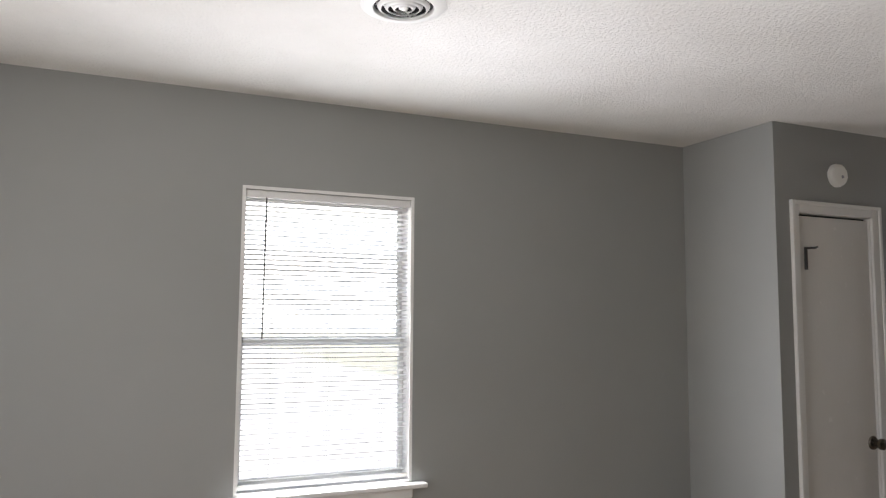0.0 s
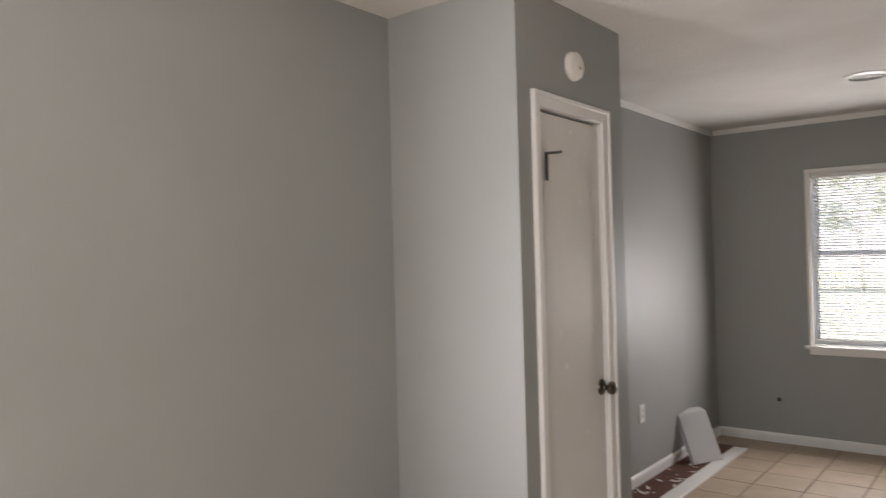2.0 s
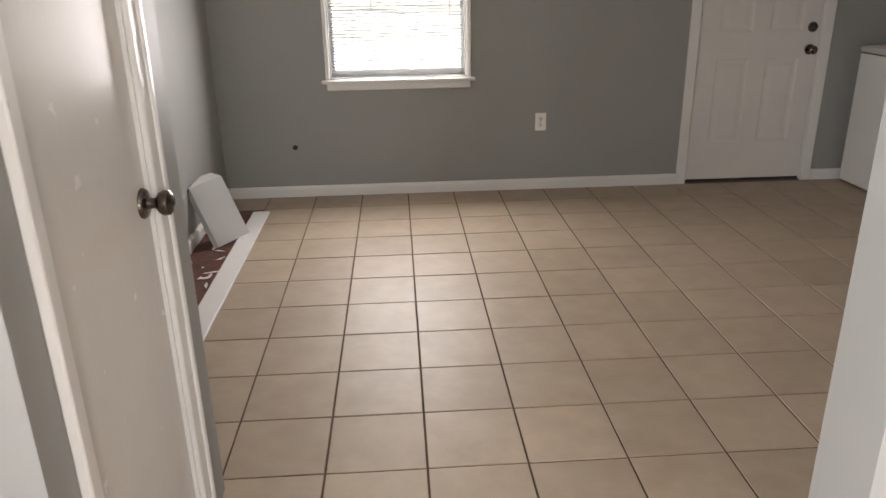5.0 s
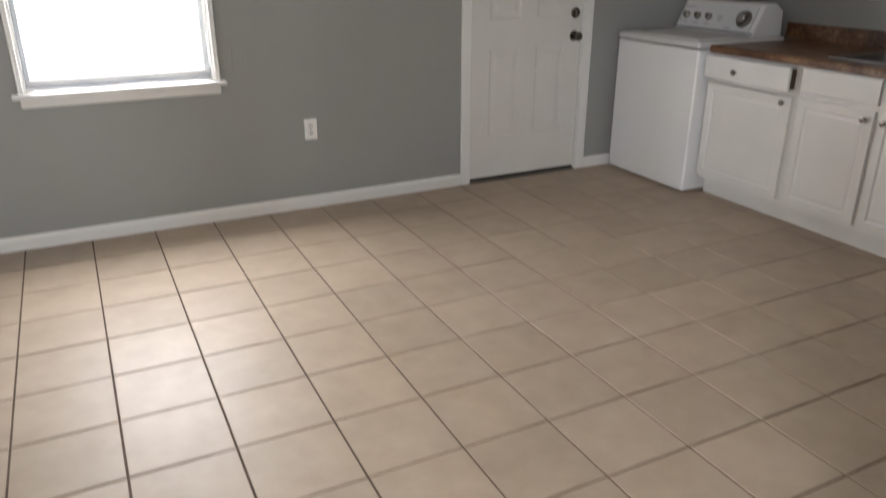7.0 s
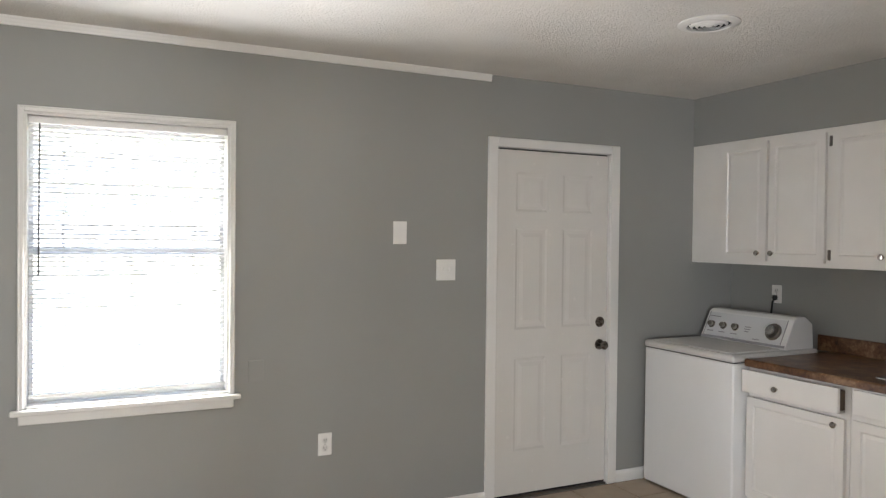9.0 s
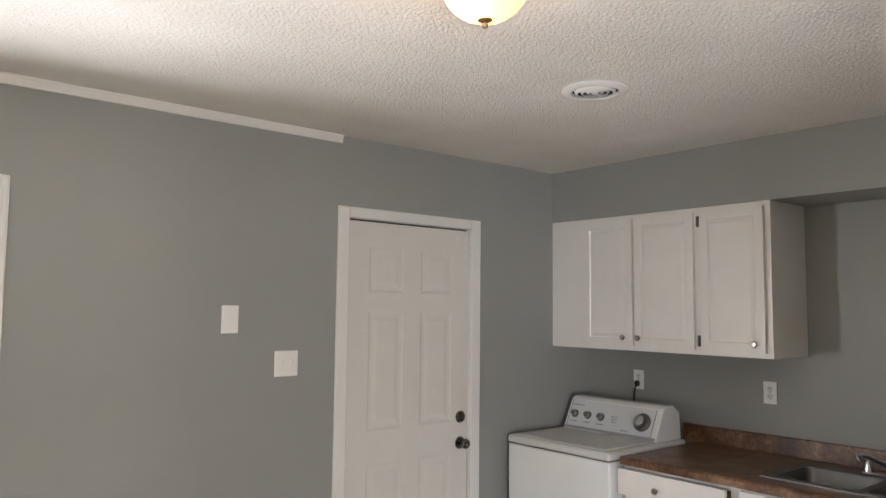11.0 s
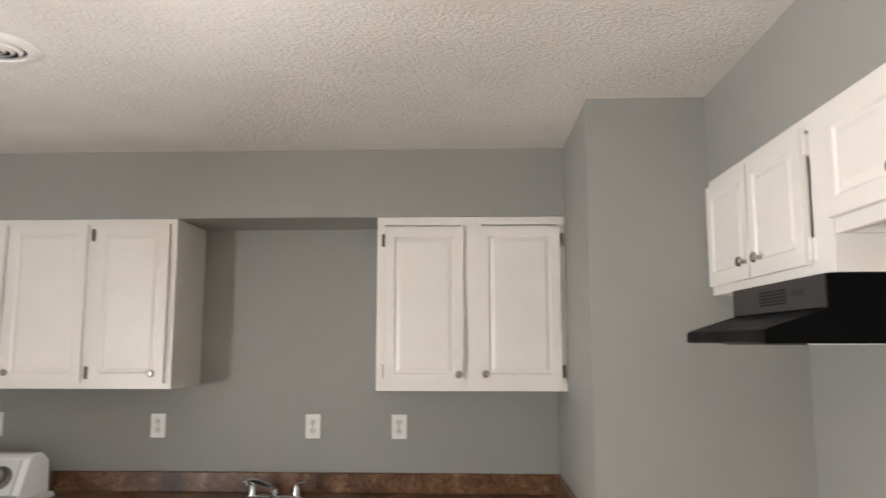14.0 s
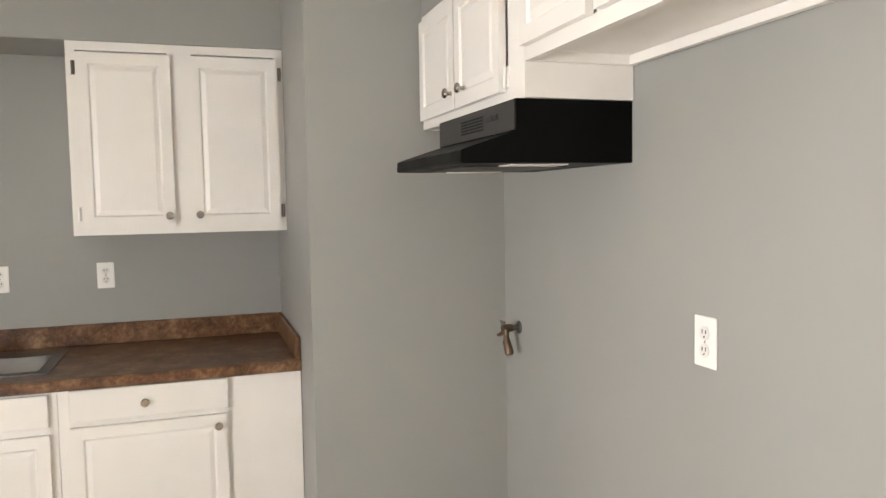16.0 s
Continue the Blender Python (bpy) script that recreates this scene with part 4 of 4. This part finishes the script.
def ceiling_vent(x, y, label):
    v = thing("ceiling_vent", pose(x, y, H), label, "ceiling vent", "round ceiling vents")
    bm = bmesh.new()
    lathe(bm, [(0.128, 0.0), (0.129, -0.004), (0.118, -0.009), (0.098, -0.0135), (0.092, -0.013), (0.090, -0.008), (0.090, 0.0)], 40)
    part("flange", bm, TRIM, v, smooth=True)
    # flat black disc stands in for the shade inside the duct
    bm = bmesh.new()
    lathe(bm, [(0.0, -0.0015), (0.0895, -0.0015)], 32)
    part("duct_shade_disc", bm, DARK, v, "black disc painted as the shaded duct opening")
    for r in (0.079, 0.058, 0.037):
        bm = bmesh.new()
        lathe(bm, [(r, -0.006), (r - 0.003, -0.011), (r - 0.008, -0.015), (r - 0.012, -0.016), (r - 0.0115, -0.0145), (r - 0.008, -0.0135), (r - 0.004, -0.010), (r - 0.0015, -0.006), (r, -0.006)], 36)
        part("diffuser_ring", bm, TRIM, v, smooth=True)
    bm = bmesh.new()
    lathe(bm, [(0.0, -0.008), (0.015, -0.008), (0.014, -0.013), (0.008, -0.0165), (0.0, -0.017)], 24)
    part("hub", bm, TRIM, v, smooth=True)
    for k in range(3):
        bm = bmesh.new()
        box(bm, 0.0, -0.003, -0.010, 0.082, 0.003, -0.005)
        bmesh.ops.rotate(bm, cent=(0, 0, 0), matrix=Matrix.Rotation(2.1 * k + 0.4, 3, "Z"), verts=bm.verts)
        part("spoke", bm, TRIM, v)
    return v


ceiling_vent(0.12, -1.265, "round white ceiling vent with concentric rings")
ceiling_vent(2.165, -1.305, "round white ceiling vent with concentric rings")
ceiling_vent(-0.085, -5.86, "round white ceiling vent with concentric rings")

lamp = thing("ceiling_lamp", pose(1.165, -1.756, H), "lit flush ceiling lamp with amber bowl and pewter rim", "ceiling lamp")
lamp.scale = (0.93, 0.93, 0.93)
bm = bmesh.new()
lathe(bm, [(0.0, 0.0), (0.148, 0.0), (0.151, -0.003), (0.150, -0.008), (0.145, -0.010), (0.144, -0.014), (0.139, -0.026), (0.133, -0.035), (0.1325, -0.037), (0.130, -0.037), (0.1295, -0.040), (0.127, -0.040), (0.1265, -0.043), (0.122, -0.044), (0.118, -0.041), (0.118, -0.004), (0.0, -0.004)], 48)
part("rim", bm, BRONZE, lamp, smooth=True)
bm = bmesh.new()
lathe(bm, [(0.117, -0.034), (0.116, -0.052), (0.107, -0.080), (0.090, -0.102), (0.066, -0.120), (0.036, -0.131), (0.010, -0.134), (0.0, -0.134)], 48)
part("bowl", bm, LAMPGLASS, lamp, "glowing amber frosted glass bowl", smooth=True)
bm = bmesh.new()
lathe(bm, [(0.0, -0.128), (0.020, -0.130), (0.021, -0.136), (0.012, -0.141), (0.007, -0.143), (0.009, -0.149), (0.007, -0.155), (0.0, -0.158)], 20)
part("finial", bm, BRONZE, lamp, smooth=True)
# unseen plate, added to keep bulb light off one side of the bowl
bm = bmesh.new()
box(bm, -0.070, -0.002, -0.045, 0.070, 0.002, -0.004)
bmesh.ops.transform(bm, matrix=pose(0.022, -0.018, 0, 0, 0, 49), verts=bm.verts)
part("bowl_shade_plate", bm, HINGE, lamp, "unseen plate added to dim one side of the bowl")
bulb = new("bulb", bpy.data.lights.new("bulb", "POINT"))
bulb.data.energy, bulb.data.color, bulb.data.shadow_soft_size = 1.1, (1.0, 0.70, 0.37), 0.055
bulb.parent = lamp
bulb.location = (-0.048, 0.030, -0.070)

sd = thing("smoke_detector", pose(-0.584, -3.422, 2.222, 0, 0, 90), "round ivory smoke detector above the closet door", "smoke detector")
sd.scale = (0.84, 0.84, 0.84)
bm = bmesh.new()
lathe(bm, [(0.0, 0.0), (0.068, 0.0), (0.069, 0.010), (0.064, 0.014), (0.063, 0.028), (0.054, 0.036), (0.02, 0.039), (0.0, 0.039)], 36, FRONT)
part("body", bm, BEIGE_PLASTIC, sd, smooth=True)
bm = bmesh.new()
lathe(bm, [(0.0, 0.0), (0.010, 0.0), (0.009, 0.003), (0.0, 0.0035)], 16, pose(0.008, -0.038, -0.012) @ FRONT)
part("test_button", bm, GREYMARK, sd, smooth=True)
for k in range(10):
    bm = bmesh.new()
    box(bm, -0.002, -0.0355, 0.042, 0.002, -0.032, 0.054)
    bmesh.ops.rotate(bm, cent=(0, 0, 0), matrix=Matrix.Rotation(k * math.tau / 10, 3, "Y"), verts=bm.verts)
    part("vent_slit", bm, GREYMARK, sd)

# ---- things on the dining floor ----
PX0, PX1, PY0, PY1 = XW, -0.965, -2.985, -0.36
sf = boxes("subfloor_patch", SUBFLOOR, None, (PX0, PY0, -0.0035, PX1 + 0.02, PY1, -0.0012))
tagged(sf, "bare red-brown subfloor where tiles are missing", "subfloor", kind="structure")
st = thing("loose_board", pose(-0.913, -1.665, 0.008), "white painted trim board lying on the floor", "board")
bm = bmesh.new()
box(bm, -0.05, -1.31, -0.0075, 0.05, 1.31, 0.0075, 0.003)
part("board", bm, TRIM, st)

# a folded sheet-metal cover, one corner on the subfloor, the next on the loose board, its top against the wall
foot, foot_right, head = Vector((-1.044, -0.953, 0.004)), Vector((-0.937, -0.809, 0.018)), Vector((-1.178, -0.885, 0.317))
along = (foot_right - foot).normalized()
up_face = (head - foot - (head - foot).dot(along) * along).normalized()
inward = up_face.cross(along)
rest = Matrix((along, inward, up_face)).transposed().to_4x4()
rest.translation = foot
pn = thing("register_cover", rest, "white metal register cover leaning against the wall", "register cover")
bm = bmesh.new()
PW, PH = 0.225, 0.352
rows = [[(0, 0.026, 0.0), (PW, 0.026, 0.0)], [(0, 0, 0), (PW, 0, 0)], [(0, 0, PH), (PW, 0, PH)], [(0.115, 0.018, PH + 0.040), (0.190, 0.020, PH + 0.036)]]
rows = [[bm.verts.new(p) for p in r] for r in rows]
for p, q in zip(rows, rows[1:]):
    bm.faces.new((p[0], p[1], q[1], q[0]))
for x, col in ((0, 0), (PW, 1)):
    back = [bm.verts.new((x, 0.040, 0.0)), bm.verts.new((x, 0.040, PH - 0.004))]
    bm.faces.new((rows[1][col], rows[2][col], back[1], back[0]))
bmesh.ops.solidify(bm, geom=bm.faces[:], thickness=0.0018)
part("cover", bm, COVER, pn)
bm = bmesh.new()
box(bm, -0.014, 0.012, PH - 0.020, 0.004, 0.030, PH + 0.008, 0.003)
box(bm, -0.024, 0.016, PH - 0.008, -0.013, 0.026, PH + 0.012, 0.002)
part("bracket", bm, HINGE, pn, "small dark metal bracket")
bm = bmesh.new()
box(bm, 0.004, 0.010, 0.10, 0.010, 0.055, 0.128, 0.002)
part("catch", bm, APPLIANCE, pn, "white sheet-metal catch")

rng = random.Random(5)
for k in range(24):
    y, x = rng.uniform(-2.1, -0.95), rng.uniform(-1.16, -0.99)
    bm = bmesh.new()
    n, r = 7, rng.uniform(0.007, 0.018)
    ring = [bm.verts.new((r * rng.uniform(0.35, 1.2) * math.cos(math.tau * i / n), (3.2 if k % 3 else 1.4) * r * rng.uniform(0.4, 1.1) * math.sin(math.tau * i / n), rng.uniform(0.0, 0.006))) for i in range(n)]
    bm.faces.new(ring)
    bmesh.ops.solidify(bm, geom=bm.faces[:], thickness=0.0012)
    s = part("paint_scrap", bm, PAPER)
    s.matrix_world = pose(x, y, 0.0012, 0, 0, rng.uniform(0, 180))
    tagged(s, "torn white scrap on the bare subfloor", "scrap", "scraps on the subfloor")

# ---- trees outside ----


def tree(x, y, height, seed):
    r = random.Random(seed)
    t = thing("tree", pose(x, y, -0.35), "leafy tree standing in the yard", "tree", "yard trees")
    bm = bmesh.new()
    lean_x, lean_y = r.uniform(-0.6, 0.6), r.uniform(-0.3, 0.3)
    spine = [(lean_x * (k / 6) ** 1.5, lean_y * (k / 6) ** 1.5, height * 0.75 * k / 6) for k in range(7)]
    tube(bm, spine, [0.05 - 0.006 * k for k in range(7)], 10)
    tips = []
    for k in range(13):
        at = Vector(spine[2 + k % 5])
        turn = r.uniform(0, math.tau)
        reach = r.uniform(0.9, 2.2)
        tip = at + Vector((reach * math.cos(turn), reach * math.sin(turn), r.uniform(0.3, 1.5)))
        tube(bm, [at, at.lerp(tip, 0.5) + Vector((0, 0, 0.15)), tip], [0.035, 0.02, 0.008], 6)
        tips += [tip, at.lerp(tip, 0.7)]
    part("trunk", bm, BARK, t, smooth=True)
    verts, faces = [], []
    for tip in tips:
        for _ in range(120):
            c = tip + Vector((r.gauss(0, 0.42), r.gauss(0, 0.42), r.gauss(0, 0.34)))
            u = Vector((r.uniform(-1, 1), r.uniform(-1, 1), r.uniform(-0.6, 0.6))).normalized() * r.uniform(0.08, 0.13)
            w = u.cross(Vector((r.uniform(-1, 1), r.uniform(-1, 1), 1))).normalized() * r.uniform(0.035, 0.06)
            n = len(verts)
            verts += [c - u, c + w, c + u, c - w]
            faces.append((n, n + 1, n + 2, n + 3))
    mesh = bpy.data.meshes.new("crown")
    mesh.from_pydata(verts, [], faces)
    mesh.materials.append(LEAF)
    crown_ob = new("crown", mesh)
    crown_ob.parent = t
    return t


for x, y, hh, s in ((-4.4, 27.5, 9.5, 3), (2.4, 29.0, 10.0, 8), (7.6, 26.2, 9.5, 12), (-9.2, 31.0, 10.0, 21), (-1.2, 34.0, 11.0, 33), (4.6, 35.0, 11.0, 57), (12.5, 32.0, 10.0, 41)):
    tree(x, y, hh, s)

# ---- floor tiles ----
S, SY = 0.3025, 0.2965
gap = 0.0036
bm = bmesh.new()
hs = S / 2 - gap
made = box(bm, -hs, -(SY / 2 - gap), -0.008, hs, SY / 2 - gap, 0.0)
top_edges = [e for e in bm.edges if all(v.co.z > -0.001 for v in e.verts)]
bmesh.ops.bevel(bm, geom=top_edges, offset=0.0012, segments=1, affect="EDGES")
tile_mesh = bpy.data.meshes.new("tile")
bmesh.ops.recalc_face_normals(bm, faces=bm.faces)
bm.to_mesh(tile_mesh)
bm.free()
tile_mesh.materials.append(TILE)
floor_ob = bpy.data.objects["floor"]
rng = random.Random(11)


def cut_tile(x0, x1, y0, y1):
    bm = bmesh.new()
    box(bm, x0, y0, -0.008, x1, y1, 0.0)
    bmesh.ops.translate(bm, vec=(-(x0 + x1) / 2, -(y0 + y1) / 2, 0), verts=bm.verts)
    ob = part("tile", bm, TILE, floor_ob)
    ob.location = ((x0 + x1) / 2, (y0 + y1) / 2, 0)


for i in range(-4, 13):
    for j in range(-13, 2):
        x0, y0 = i * S, -0.567 + j * SY
        lo_x, hi_x, lo_y, hi_y = x0 + gap, x0 + S - gap, y0 + gap, y0 + SY - gap
        if hi_y < -4.1 or lo_y > 0 or lo_x > XE or hi_x < XW:
            continue
        if hi_x < PX1 + 0.12 and hi_y > PY0 and lo_y < PY1 and i <= -4:
            continue
        if x0 + S / 2 < -0.584 and y0 + SY / 2 < -3.0:
            continue
        if x0 + S / 2 > 3.2 and y0 + SY / 2 < -0.9:
            continue
        if lo_x < XW or hi_x > XE or hi_y > 0 or lo_y < -4.1:
            lo_x, hi_x, lo_y, hi_y = max(lo_x, XW + 0.002), min(hi_x, XE - 0.002), max(lo_y, -4.1), min(hi_y, -0.0165)
            if hi_x - lo_x > 0.01 and hi_y - lo_y > 0.01:
                cut_tile(lo_x, hi_x, lo_y, hi_y)
            continue
        ob = new("tile", tile_mesh)
        ob.parent = floor_ob
        ob.location = (x0 + S / 2, y0 + SY / 2, rng.uniform(-0.0006, 0.0006))
        ob.rotation_euler = (rng.uniform(-0.001, 0.001), rng.uniform(-0.001, 0.001), 0)
